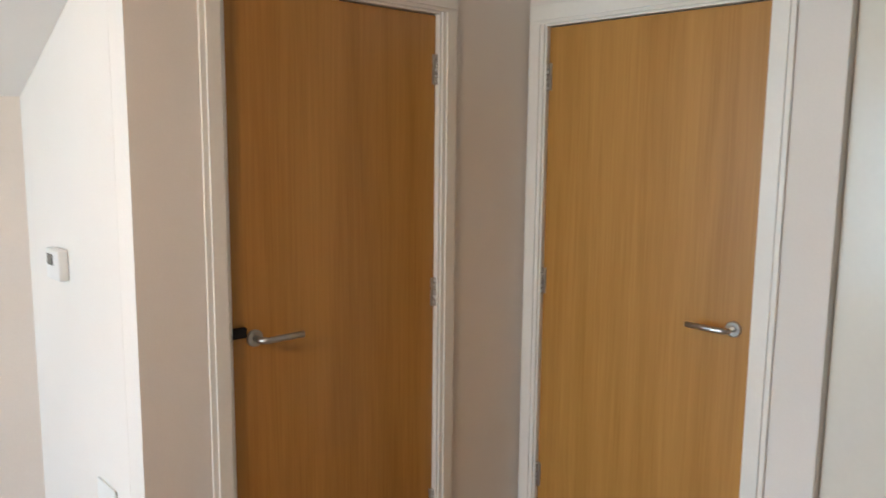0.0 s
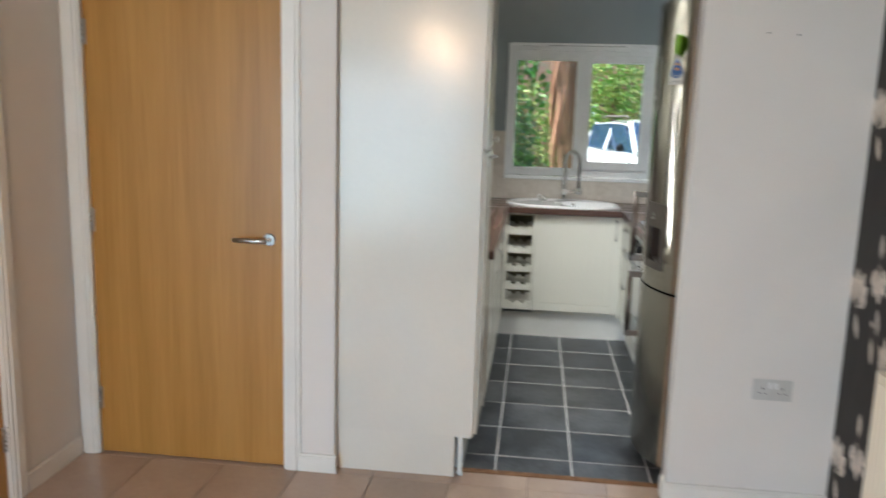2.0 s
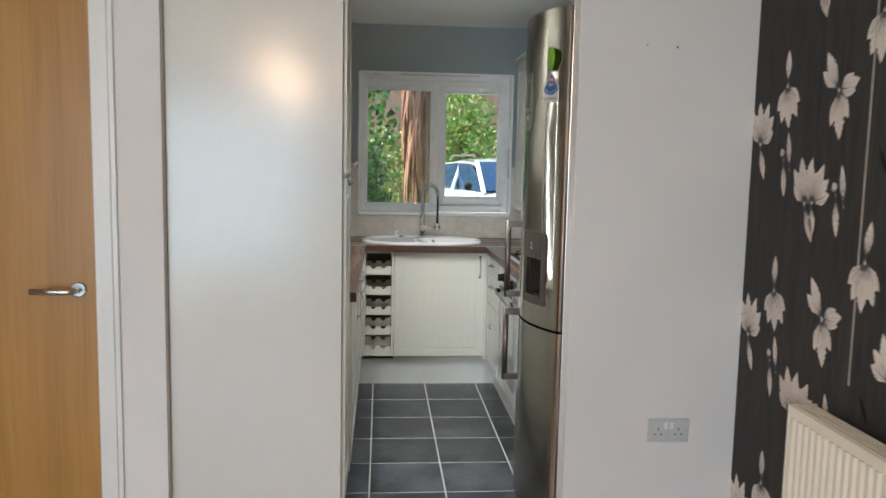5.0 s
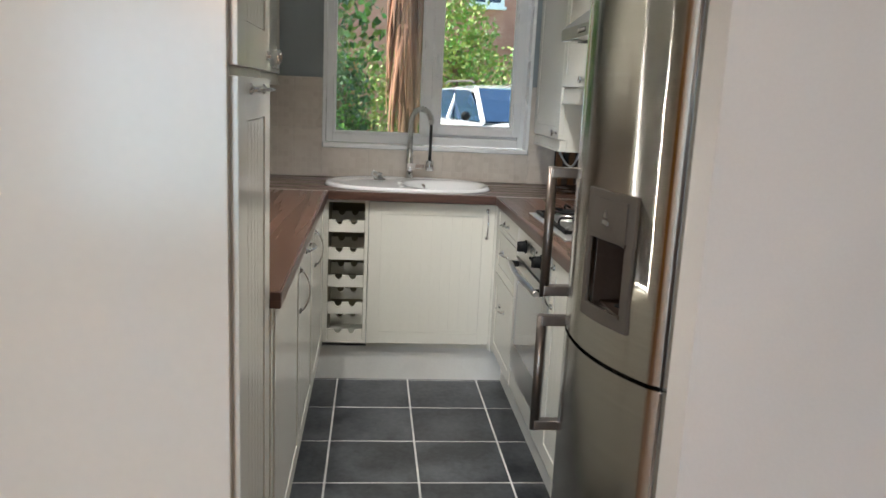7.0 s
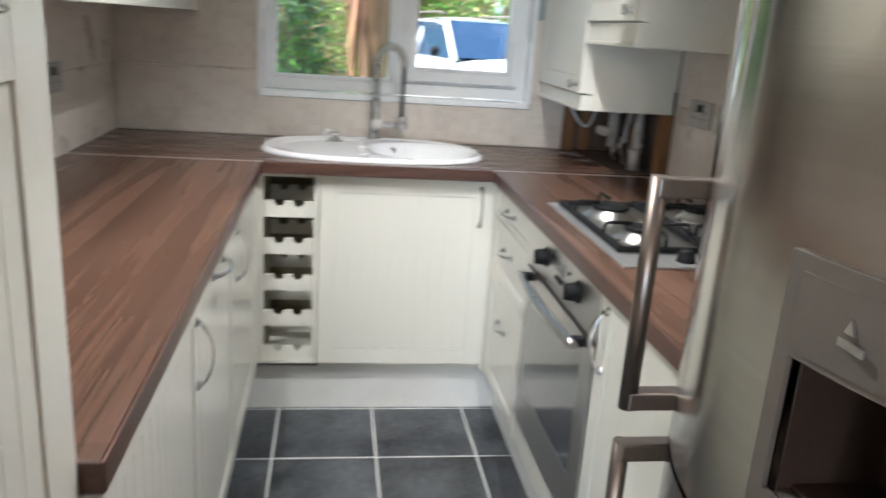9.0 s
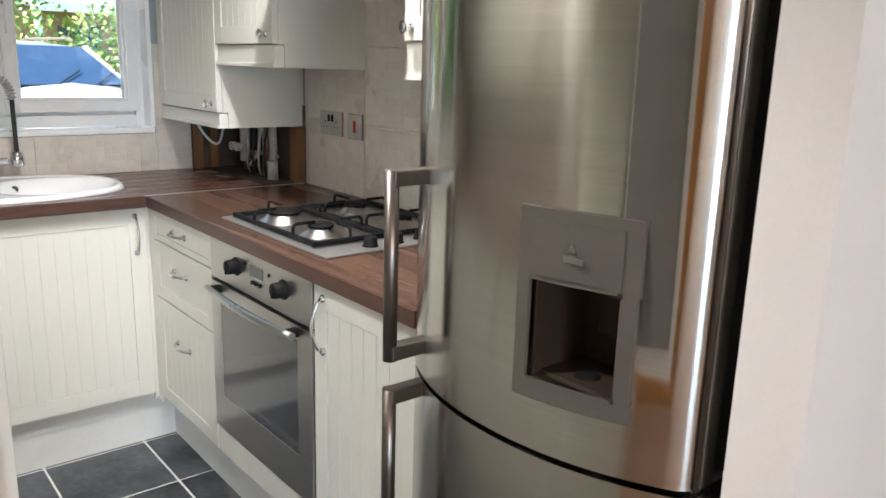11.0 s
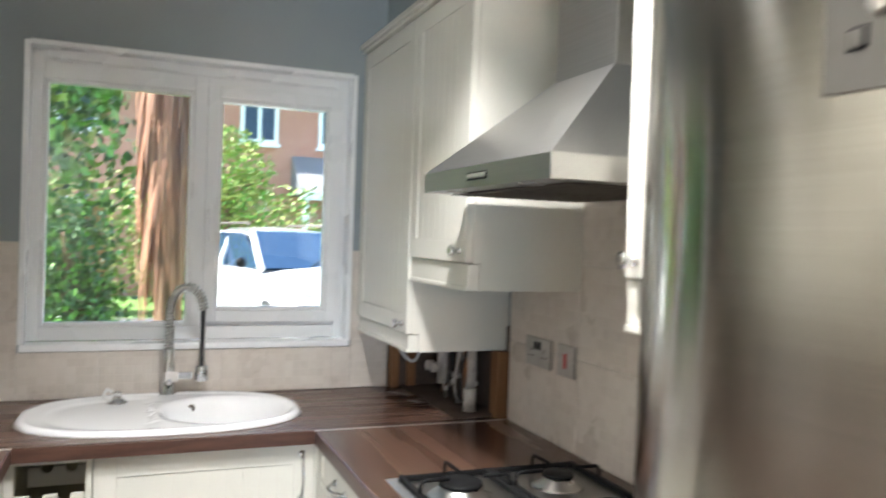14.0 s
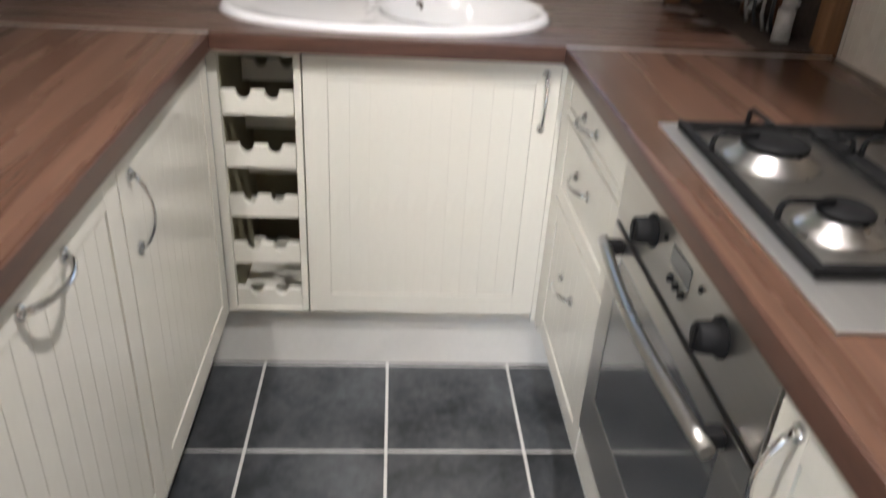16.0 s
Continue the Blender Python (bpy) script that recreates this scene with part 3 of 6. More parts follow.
# ---- radiator ----
rad = thing("radiator", (1.96, 0.58, 0.18), "cream panel radiator with ribbed front on papered wall", "radiator")
RX0, RX1, RZ0, RZ1, RF = 1.71, 2.21, 0.17, 0.765, 0.632
bm = bmesh.new()
abox(bm, RX0, RX1, RF - 0.014, RF - 0.006, RZ0, RZ1)
n = 15
for k in range(n):
    c = RX0 + 0.03 + (RX1 - RX0 - 0.06) * k / (n - 1)
    prism(bm, [(c - 0.013, RF - 0.006), (c - 0.006, RF + 0.001), (c + 0.006, RF + 0.001), (c + 0.013, RF - 0.006)], "z", RZ0 + 0.03, RZ1 - 0.03)
part("front_panel", bm, RADCREAM, rad, bevel=0.0008)
block("back_panel", RX0, RX1, YR + 0.03, YR + 0.038, RZ0, RZ1 - 0.005, RADCREAM, rad)
for x0 in (RX0 - 0.004, RX1 - 0.002):
    block("side_panel", x0, x0 + 0.006, YR + 0.028, RF - 0.004, RZ0 + 0.005, RZ1 + 0.003, RADCREAM, rad, bevel=0.002)
bm = bmesh.new()
for k in range(26):
    c = RX0 + 0.012 + (RX1 - RX0 - 0.024) * k / 25
    abox(bm, c - 0.003, c + 0.003, YR + 0.04, RF - 0.016, RZ1 - 0.002, RZ1 + 0.002)
for c in (YR + 0.045, YR + 0.075, RF - 0.018):
    abox(bm, RX0, RX1, c - 0.004, c + 0.004, RZ1 - 0.004, RZ1 + 0.0025)
part("top_grille", bm, RADCREAM, rad, "slotted top grille")
bm = bmesh.new()
lathe(bm, [(0.013, 0), (0.013, 0.004), (0.008, 0.005), (0.008, 0.009)], (RX0 - 0.004, RF - 0.03, RZ1 - 0.035), "-x", 16)
part("bleed_valve", bm, STEEL, rad, "small steel bleed valve")
for x0 in (RX0 + 0.1, RX1 - 0.13):
    block("bracket", x0, x0 + 0.03, YR + 0.001, YR + 0.03, RZ0 + 0.1, RZ1 - 0.1, RADCREAM, rad)
for x in (RX0 + 0.02, RX1 - 0.02):
    bm = bmesh.new()
    tube(bm, [(x, 0.585, 0.0), (x, 0.585, RZ0 + 0.02)], 0.0075, 10)
    part("pipe", bm, RADCREAM, rad)

# ---- lounge pendant with two warm bulbs ----
pend = thing("pendant_light", (-0.62, 2.54, H), "ceiling pendant with two warm bare bulbs", "ceiling lamp")
bm = bmesh.new()
lathe(bm, [(0.05, 0), (0.05, 0.02), (0.02, 0.035)], (-0.62, 2.54, H - 0.001), "-z", 20)
part("ceiling_rose", bm, WHITEPLA, pend)
for p in BULBS:
    bm = bmesh.new()
    tube(bm, [(-0.62, 2.54, H - 0.03), (-0.62, (2.54 + p[1]) / 2, p[2] + 0.16), (p[0], p[1], p[2] + 0.075)], 0.004, 8)
    tube(bm, [(p[0], p[1], p[2] + 0.09), (p[0], p[1], p[2] + 0.055)], 0.016, 12)
    part("cord", bm, WHITEPLA, pend)
    bm = bmesh.new()
    lathe(bm, [(0.012, 0.055), (0.02, 0.045), (0.03, 0.02), (0.028, 0.0), (0.012, -0.018), (0.001, -0.022)], p, "z", 16)
    b = part("bulb", bm, BULBON, pend, "lit warm bulb")
    b.visible_shadow = False

# glazed garden door behind the walker
gd = thing("door_3", (X0, 3.45, 0), "closed white glazed garden door", "door", kind="structure")
for b in ((2.5, 2.58, 0.0, 2.15), (4.32, 4.4, 0.0, 2.15), (2.58, 4.32, 2.07, 2.15), (2.58, 4.32, 0.0, 0.1), (3.41, 3.49, 0.1, 2.07)):
    block("door_frame", X0 - 0.09, X0 - 0.03, *b, UPVC, gd, bevel=0.003)
for y0, y1 in ((2.58, 3.41), (3.49, 4.32)):
    block("pane", X0 - 0.065, X0 - 0.057, y0, y1, 0.1, 2.07, GLASS, gd).visible_shadow = False

# ---- kitchen downlights ----
for x, y in SPOTS:
    d = thing("downlight", (x, y, H), "lit round recessed ceiling downlight with steel rim", "downlight", "kitchen downlights")
    bm = bmesh.new()
    lathe(bm, [(0.028, 0.0), (0.043, 0.0), (0.043, 0.004), (0.036, 0.008), (0.028, 0.006)], (x, y, H - 0.0005), "-z", 24)
    part("rim", bm, STEEL, d)
    bm = bmesh.new()
    lathe(bm, [(0.027, 0.0005), (0.027, 0.008), (0.022, 0.0115), (0.001, 0.013)], (x, y, H - 0.0005), "-z", 24)
    part("lens", bm, LAMPON, d, "lit lens").visible_shadow = False

# ---- kitchen window ----
FX = 5.665                                   # inner face of the fixed frame
win = thing("window_1", (FX, 1.42, WZ0), "white two-light plastic window with clear glass", "window", kind="structure")


def ring(bm, x0, x1, y0, y1, z0, z1, w):
    abox(bm, x0, x1, y0, y0 + w, z0, z1)
    abox(bm, x0, x1, y1 - w, y1, z0, z1)
    abox(bm, x0, x1, y0 + w, y1 - w, z0, z0 + w)
    abox(bm, x0, x1, y0 + w, y1 - w, z1 - w, z1)


bm = bmesh.new()
ring(bm, FX, FX + 0.06, WY0, WY1, WZ0 + 0.001, WZ1, 0.045)
abox(bm, FX, FX + 0.06, 1.395, 1.44, WZ0 + 0.046, WZ1 - 0.045)
abox(bm, FX + 0.02, FX + 0.05, WY0 + 0.045, 1.395, WZ0 + 0.046, WZ0 + 0.0598)
part("window_frame", bm, UPVC, win, bevel=0.004)
bm = bmesh.new()
ring(bm, FX + 0.012, FX + 0.05, 1.44, WY1 - 0.045, WZ0 + 0.046, WZ1 - 0.1, 0.014)
abox(bm, FX + 0.004, FX + 0.055, 1.44, WY1 - 0.045, WZ1 - 0.1, WZ1 - 0.045)
abox(bm, FX + 0.004, FX + 0.055, WY0 + 0.045, 1.395, WZ1 - 0.082, WZ1 - 0.045)
part("glazing_bead", bm, UPVC, win, bevel=0.003)
bm = bmesh.new()
ring(bm, FX - 0.014, FX + 0.045, 0.918, 1.398, WZ0 + 0.06, WZ1 - 0.075, 0.042)
ring(bm, FX - 0.006, FX + 0.04, 0.96, 1.356, WZ0 + 0.102, WZ1 - 0.117, 0.012)
sash = part("sash", bm, UPVC, win, "opening white sash", bevel=0.004)
bm = bmesh.new()
abox(bm, FX - 0.024, FX - 0.014, 1.372, 1.388, 1.48, 1.56)
tube(bm, [(FX - 0.022, 1.38, 1.55), (FX - 0.045, 1.38, 1.55), (FX - 0.05, 1.38, 1.54), (FX - 0.05, 1.38, 1.43)], 0.0065, 8)
part("sash_handle", bm, UPVC, sash, "white espagnolette handle", bevel=0.001)
bm = bmesh.new()
lathe(bm, [(0.006, 0), (0.006, 0.004)], (FX - 0.024, 1.38, 1.535), "-x", 10)
part("key_hole", bm, BLACK, sash)
block("pane", FX + 0.02, FX + 0.03, 1.452, WY1 - 0.058, WZ0 + 0.058, WZ1 - 0.112, GLASS, win).visible_shadow = False
block("pane", FX + 0.02, FX + 0.03, 0.97, 1.346, WZ0 + 0.112, WZ1 - 0.127, GLASS, sash).visible_shadow = False
for y0, y1 in ((1.50, 1.90), (0.95, 1.34)):
    bm = bmesh.new()
    abox(bm, FX - 0.02, FX - 0.001, y0, y1, WZ1 - 0.04, WZ1 - 0.012)
    for k in range(24):
        c = y0 + 0.02 + (y1 - y0 - 0.04) * k / 23
        abox(bm, FX - 0.0215, FX - 0.0195, c - 0.003, c + 0.003, WZ1 - 0.036, WZ1 - 0.016)
    part("trickle_vent", bm, UPVC, win, "slotted trickle vent")
block("window_sill", XW - 0.012, FX + 0.002, WY0 + 0.001, WY1 - 0.001, WZ0 - 0.022, WZ0, UPVC, win, bevel=0.004)
# white-lined reveals
structure("trim_reveal", [(XW - 0.004, FX, WY1 - 0.012, WY1 + 0.004, WZ0, WZ1), (XW - 0.004, FX, WY0 - 0.004, WY0 + 0.012, WZ0, WZ1), (XW - 0.004, FX, WY0 + 0.012, WY1 - 0.012, WZ1 - 0.011, WZ1 + 0.004)], UPVC, "white plastic lining of the window reveal", "reveal")

# ---- worktops ----
def worktop(name, x0, x1, y0, y1, front, label, mat):
    """A 38 mm top with a rounded front edge."""
    t = thing(name, ((x0 + x1) / 2, (y0 + y1) / 2, 0.872), label, "worktop")
    bm = bmesh.new()
    if front == "-x":
        abox(bm, x0, x1, y0, 1.138, 0.874, 0.91)
        abox(bm, x0, x1, 1.552, y1, 0.874, 0.91)
        for k in range(18):                      # round cut-out for the bowl
            ya, yb = 1.138 + 0.023 * k, 1.138 + 0.023 * (k + 1)
            hw = math.sqrt(max(0.0, 0.197 ** 2 - (((ya + yb) / 2 - 1.345) * 0.95) ** 2))
            abox(bm, x0, 5.285 - hw, ya, yb, 0.874, 0.91)
            abox(bm, 5.285 + hw, x1, ya, yb, 0.874, 0.91)
        part("top", bm, mat, t)
    else:
        abox(bm, x0, x1, y0, y1, 0.874, 0.91)
        part("top", bm, mat, t, bevel=0.0025)
    e = {"+y": (x0, x1, y1, y1 + 0.004), "-y": (x0, x1, y0 - 0.004, y0), "-x": (x0 - 0.004, x0, y0, y1)}[front]
    block("edge_strip", *e, 0.872, 0.9085, WALNUT_EDGE, t, "dark walnut edge", bevel=0.0018)
    return t


WL, WR, WF = 1.892, 1.132, 4.995
tl = worktop("worktop_left", 3.222, WF - 0.003, WL + 0.004, YK - 0.001, "-y", "walnut-effect laminate worktop on grooved base units", WALNUT_X)
block("end_strip", 3.2195, 3.2219, WL + 0.002, WL + 0.03, 0.872, 0.909, WALNUT_EDGE, tl)
tr = worktop("worktop_right", 3.505, WF - 0.003, YR + 0.009, WR - 0.004, "+y", "walnut-effect laminate worktop carrying the gas hob", WALNUT_X)
tf = worktop("worktop_window", WF + 0.004, XW - 0.009, YR + 0.009, YK - 0.001, "-x", "walnut-effect laminate worktop below the window", WALNUT_Y)
for nm, y0, y1, par in (("joint_strip", WL, YK - 0.002, tl), ("joint_strip", YR + 0.02, WR, tr)):
    block(nm, WF - 0.006, WF + 0.006, y0, y1, 0.9095, 0.9115, ALU, par, "pale metal joint strip")

# ---- base units ----
fl, fr, ff = lay("-y", 1.930), lay("+y", 1.094), lay("-x", 5.05)


def base_unit(name, x0, x1, y0, y1, label, group="base cabinets"):
    u = thing(name, ((x0 + x1) / 2, (y0 + y1) / 2, 0.15), label, "kitchen cabinet", group)
    block("body", x0 + 0.001, x1 - 0.001, y0, y1, 0.165, 0.871, CARCASS, u, bevel=0.001)
    return u


u = base_unit("base_cabinet", 3.26, 3.89, 1.932, YK - 0.002, "cream grooved base cabinet with upright chrome handle")
block("filler", 3.222, 3.259, 1.914, 1.96, 0.165, 0.871, CREAM, u, bevel=0.001)
bow_handle(lay("-y", 1.910), 3.848, 0.75, 0.128, cabinet_door(fl, 3.26, 3.89, 0.19, 0.866, u))
u = base_unit("appliance_cabinet", 3.892, 4.41, 1.932, YK - 0.002, "cream grooved appliance front with level chrome handle")
bow_handle(lay("-y", 1.910), 4.13, 0.828, 0.128, cabinet_door(fl, 3.892, 4.41, 0.19, 0.866, u), upright=False)
u = base_unit("base_cabinet", 4.412, 5.046, 1.932, YK - 0.002, "cream grooved corner base cabinet with chrome handle")
bow_handle(lay("-y", 1.910), 4.458, 0.757, 0.128, cabinet_door(fl, 4.412, 5.02, 0.19, 0.866, u))
u = thing("sink_cabinet", (5.32, 1.415, 0.15), "cream grooved sink cabinet with upright chrome handle", "kitchen cabinet", "base cabinets")
for x0, x1, y0, y1, z0, z1 in ((5.053, XW - 0.003, 1.124, 1.138, 0.165, 0.871), (5.053, XW - 0.003, 1.69, 1.706, 0.165, 0.871), (XW - 0.012, XW - 0.003, 1.139, 1.689, 0.165, 0.871), (5.053, XW - 0.013, 1.139, 1.689, 0.165, 0.183)):
    block("side_panel", x0, x1, y0, y1, z0, z1, CARCASS, u)
bow_handle(lay("-x", 5.03), 1.16, 0.775, 0.128, cabinet_door(ff, 1.124, 1.706, 0.19, 0.866, u, gap=0.0002))
block("filler", 5.034, 5.06, 1.1125, 1.1238, 0.165, 0.871, CREAM, u)

# wine rack: a frame with five pairs of notched rails
rack = thing("wine_rack", (5.2, 1.805, 0.16), "cream wine rack with five empty notched shelves", "wine rack")
bm = bmesh.new()
RY0, RY1 = 1.708, 1.912
abox(bm, 5.03, 5.45, RY0, RY0 + 0.016, 0.19, 0.868)
abox(bm, 5.03, 5.45, RY1 - 0.022, RY1, 0.19, 0.868)
abox(bm, 5.031, 5.45, RY0 + 0.016, RY1 - 0.022, 0.856, 0.868)
abox(bm, 5.031, 5.45, RY0 + 0.016, RY1 - 0.022, 0.19, 0.2)
part("frame", bm, CARCASS, rack, bevel=0.001)
# added boards, coloured dark to stand for the shade at the rack's back
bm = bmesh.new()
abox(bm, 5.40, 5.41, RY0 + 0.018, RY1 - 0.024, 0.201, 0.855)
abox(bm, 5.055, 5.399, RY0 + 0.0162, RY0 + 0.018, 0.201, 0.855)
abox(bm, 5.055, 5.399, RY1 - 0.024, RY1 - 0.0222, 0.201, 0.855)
part("lining", bm, RACK_SHADE, rack, "added inner boards with the rack's shade in their olive-grey")
for k in range(5):
    z = 0.2 + 0.1295 * k
    for x in (5.036, 5.3):
        out, (a, b) = [], (RY0 + 0.0182, RY1 - 0.0242)
        w = b - a
        out += [(a, z), (b, z), (b, z + 0.055)]
        for c in (0.70, 0.30):
            for q in range(7):
                ang = math.pi * q / 6
                out.append((a + w * c + 0.017 * math.cos(ang), z + 0.055 - 0.021 * math.sin(ang)))
        out.append((a, z + 0.055))
        bm = bmesh.new()
        prism(bm, out, "x", x, x + 0.016)
        part("notched_rail", bm, CARCASS, rack)

# drawers beside the oven
u = base_unit("drawer_unit", 4.51, 5.046, YR + 0.004, 1.092, "cream three-drawer unit with chrome handles")
for z0, z1, hz, mg in ((0.765, 0.866, 0.818, 0.02), (0.565, 0.762, 0.69, 0.04), (0.19, 0.562, 0.445, 0.045)):
    bow_handle(lay("+y", 1.114), 4.755, hz, 0.1, cabinet_door(fr, 4.51, 4.99, z0, z1, u, "drawer", mg, planks=z1 < 0.6), upright=False)
block("filler", 4.991, 5.049, 1.093, 1.112, 0.165, 0.871, CREAM, u)
u = base_unit("base_cabinet", 3.505, 3.915, YR + 0.004, 1.092, "cream grooved base cabinet beside the oven")
bow_handle(lay("+y", 1.114), 3.872, 0.772, 0.128, cabinet_door(fr, 3.505, 3.915, 0.19, 0.866, u))

# plinths
structure("plinth_left", [(3.24, 5.065, 1.975, 1.99, 0.0, 0.164)], PLINTHM, "white plinth board below base units", "plinth")
structure("plinth_window", [(5.066, 5.08, 1.04, 1.974, 0.0, 0.164)], PLINTHM, "white plinth board below sink unit", "plinth")
structure("plinth_right", [(3.505, 5.065, 1.034, 1.049, 0.0, 0.164)], PLINTHM, "white plinth board below oven", "plinth")

# ---- built-in oven ----
oven = thing("oven", (4.215, 0.8, 0.17), "built-in stainless electric oven with glass door", "oven")
OX0, OX1, OY = 3.919, 4.506, 1.094
block("body", OX0 + 0.01, OX1 - 0.01, YR + 0.03, OY, 0.18, 0.86, PANEL, oven)
block("bottom_panel", OX0, OX1, OY, OY + 0.018, 0.19, 0.272, CREAM, oven, "cream panel below the oven", bevel=0.001)
block("control_panel", OX0, OX1, OY, OY + 0.022, 0.748, 0.866, INOXH, oven, "brushed steel control panel", bevel=0.0015)
bm = bmesh.new()
abox(bm, OX0, OX1, OY, OY + 0.024, 0.278, 0.392)
abox(bm, OX0, OX1, OY, OY + 0.024, 0.70, 0.738)
abox(bm, OX0, OX0 + 0.072, OY, OY + 0.024, 0.392, 0.70)
abox(bm, OX1 - 0.062, OX1, OY, OY + 0.024, 0.392, 0.70)
odoor = part("oven_door", bm, INOXH, oven, "brushed steel oven door", bevel=0.0012)
block("glass", OX0 + 0.073, OX1 - 0.063, OY + 0.006, OY + 0.0225, 0.393, 0.699, OVENGLASS, odoor, "dark mirror-like glass")
block("seal_gap", OX0 + 0.002, OX1 - 0.002, OY, OY + 0.012, 0.739, 0.7475, BLACK, oven)
bm = bmesh.new()
pts = [(4.465 - 0.5 * k / 14, OY + 0.052 + 0.018 * math.sin(math.pi * k / 14), 0.722 + 0.004 * math.sin(math.pi * k / 14)) for k in range(15)]
tube(bm, pts, 0.0105, 12)
oh = part("door_handle", bm, STEEL, odoor, "bowed satin steel bar")
for x in (4.44, 3.99):
    bm = bmesh.new()
    abox(bm, x - 0.012, x + 0.012, OY + 0.024, OY + 0.052, 0.712, 0.733)
    part("handle_mount", bm, BLACK, odoor, "black plastic mount", bevel=0.004)
for x in (4.33, 4.06):
    bm = bmesh.new()
    lathe(bm, [(0.026, 0), (0.026, 0.003), (0.021, 0.004), (0.0195, 0.028), (0.017, 0.031), (0.001, 0.031)], (x, OY + 0.022, 0.812), "y", 24)
    abox(bm, x - 0.0035, x + 0.0035, OY + 0.03, OY + 0.056, 0.794, 0.83)
    part("dial", bm, BLACK, oven, "black control dial")
block("display", 4.17, 4.245, OY + 0.022, OY + 0.0235, 0.806, 0.836, LCD, oven, "dark clock display")
for x in (4.185, 4.207, 4.229):
    bm = bmesh.new()
    lathe(bm, [(0.0055, 0), (0.0055, 0.006), (0.004, 0.007)], (x, OY + 0.022, 0.79), "y", 12)
    part("button", bm, BLACK, oven)
for x in (4.135, 4.275):
    bm = bmesh.new()
    lathe(bm, [(0.005, 0), (0.005, 0.003)], (x, OY + 0.022, 0.83), "y", 10)
    part("indicator", bm, BLACK, oven)

# ---- gas hob ----
hob = thing("gas_hob", (4.215, 0.83, 0.91), "stainless four-burner gas hob with black pan supports", "hob")
HX0, HX1, HY0, HY1 = 3.925, 4.512, 0.578, 1.075
bm = bmesh.new()
abox(bm, HX0, HX1, HY0, HY1, 0.9105, 0.916)
part("rim", bm, HOBST, hob, "pale brushed steel rim", bevel=0.002)
block("pan", HX0 + 0.09, HX1 - 0.022, HY0 + 0.022, HY1 - 0.022, 0.9162, 0.9172, INOXH, hob)
for x, y, r in ((4.355, 0.955, 0.048), (4.135, 0.965, 0.034), (4.355, 0.715, 0.036), (4.135, 0.715, 0.042)):
    bm = bmesh.new()
    lathe(bm, [(r + 0.024, 0), (r + 0.018, 0.004), (r + 0.004, 0.012), (r, 0.02), (r * 0.9, 0.022)], (x, y, 0.9172), "z", 28)
    b = part("burner", bm, STEEL, hob, "polished burner ring")
    bm = bmesh.new()
    lathe(bm, [(r * 0.8, 0), (r, 0.002), (r, 0.008), (r * 0.9, 0.011), (0.001, 0.0115)], (x, y, 0.9395), "z", 28)
    part("burner_cap", bm, IRON, b, "black burner cap")
for y0, y1 in ((HY0 + 0.022, 0.828), (0.832, HY1 - 0.022)):
    bm = bmesh.new()
    xa, xb, z = HX0 + 0.098, HX1 - 0.028, 0.924
    abox(bm, xa, xb, y0, y0 + 0.012, z - 0.006, z + 0.007)
    abox(bm, xa, xb, y1 - 0.012, y1, z - 0.006, z + 0.007)
    abox(bm, xa, xa + 0.011, y0 + 0.012, y1 - 0.012, z - 0.006, z + 0.006)
    abox(bm, xb - 0.011, xb, y0 + 0.012, y1 - 0.012, z - 0.006, z + 0.006)
    frame_bar = part("pan_support", bm, IRON, hob, "black enamelled pan support", bevel=0.002)
    yc = (y0 + y1) / 2
    for ex, ey, ix, iy in ((xb - 0.005, yc, 4.398, yc), (xa + 0.005, yc, 4.09, yc), (4.355, y1 - 0.006, 4.355, yc + 0.04), (4.135, y1 - 0.006, 4.135, yc + 0.04),
                           (4.355, y0 + 0.006, 4.355, yc - 0.04), (4.135, y0 + 0.006, 4.135, yc - 0.04)):
        d = Vector((ix - ex, iy - ey, 0)).normalized() * 0.009
        bm = bmesh.new()
        tube(bm, [(ex, ey, z), (ex, ey, z + 0.02), (ex + 0.3 * d.x, ey + 0.3 * d.y, z + 0.028), (ex + d.x, ey + d.y, z + 0.032), (ix, iy, z + 0.032)], 0.0042, 8)
        part("finger", bm, IRON, frame_bar)
    for x, y in ((xa + 0.006, y0 + 0.006), (xb - 0.006, y0 + 0.006), (xa + 0.006, y1 - 0.006), (xb - 0.006, y1 - 0.006)):
        bm = bmesh.new()
        tube(bm, [(x, y, 0.9165), (x, y, z - 0.005)], 0.005, 8)
        part("foot", bm, RUBBER, frame_bar)
for k in range(4):
    bm = bmesh.new()
    lathe(bm, [(0.021, 0), (0.0185, 0.004), (0.0165, 0.022), (0.014, 0.025), (0.001, 0.025)], (HX0 + 0.045, 0.68 + 0.08 * k, 0.916), "z", 20)
    part("control_knob", bm, BLACK, hob, "black control knob")

# ---- sink and tap ----
sink = thing("sink", (5.3, 1.525, 0.9), "oval white ceramic sink with round bowl and drainer", "sink")
SC, SA, SB = (5.30, 1.522), 0.262, 0.405


def oval(s, n=64, p=2.5):
    out = []
    for k in range(n):
        a = 2 * math.pi * k / n
        c, d = math.cos(a), math.sin(a)
        out.append((SC[0] + SA * s * math.copysign(abs(c) ** (2 / p), c), SC[1] + SB * s * math.copysign(abs(d) ** (2 / p), d)))
    return out


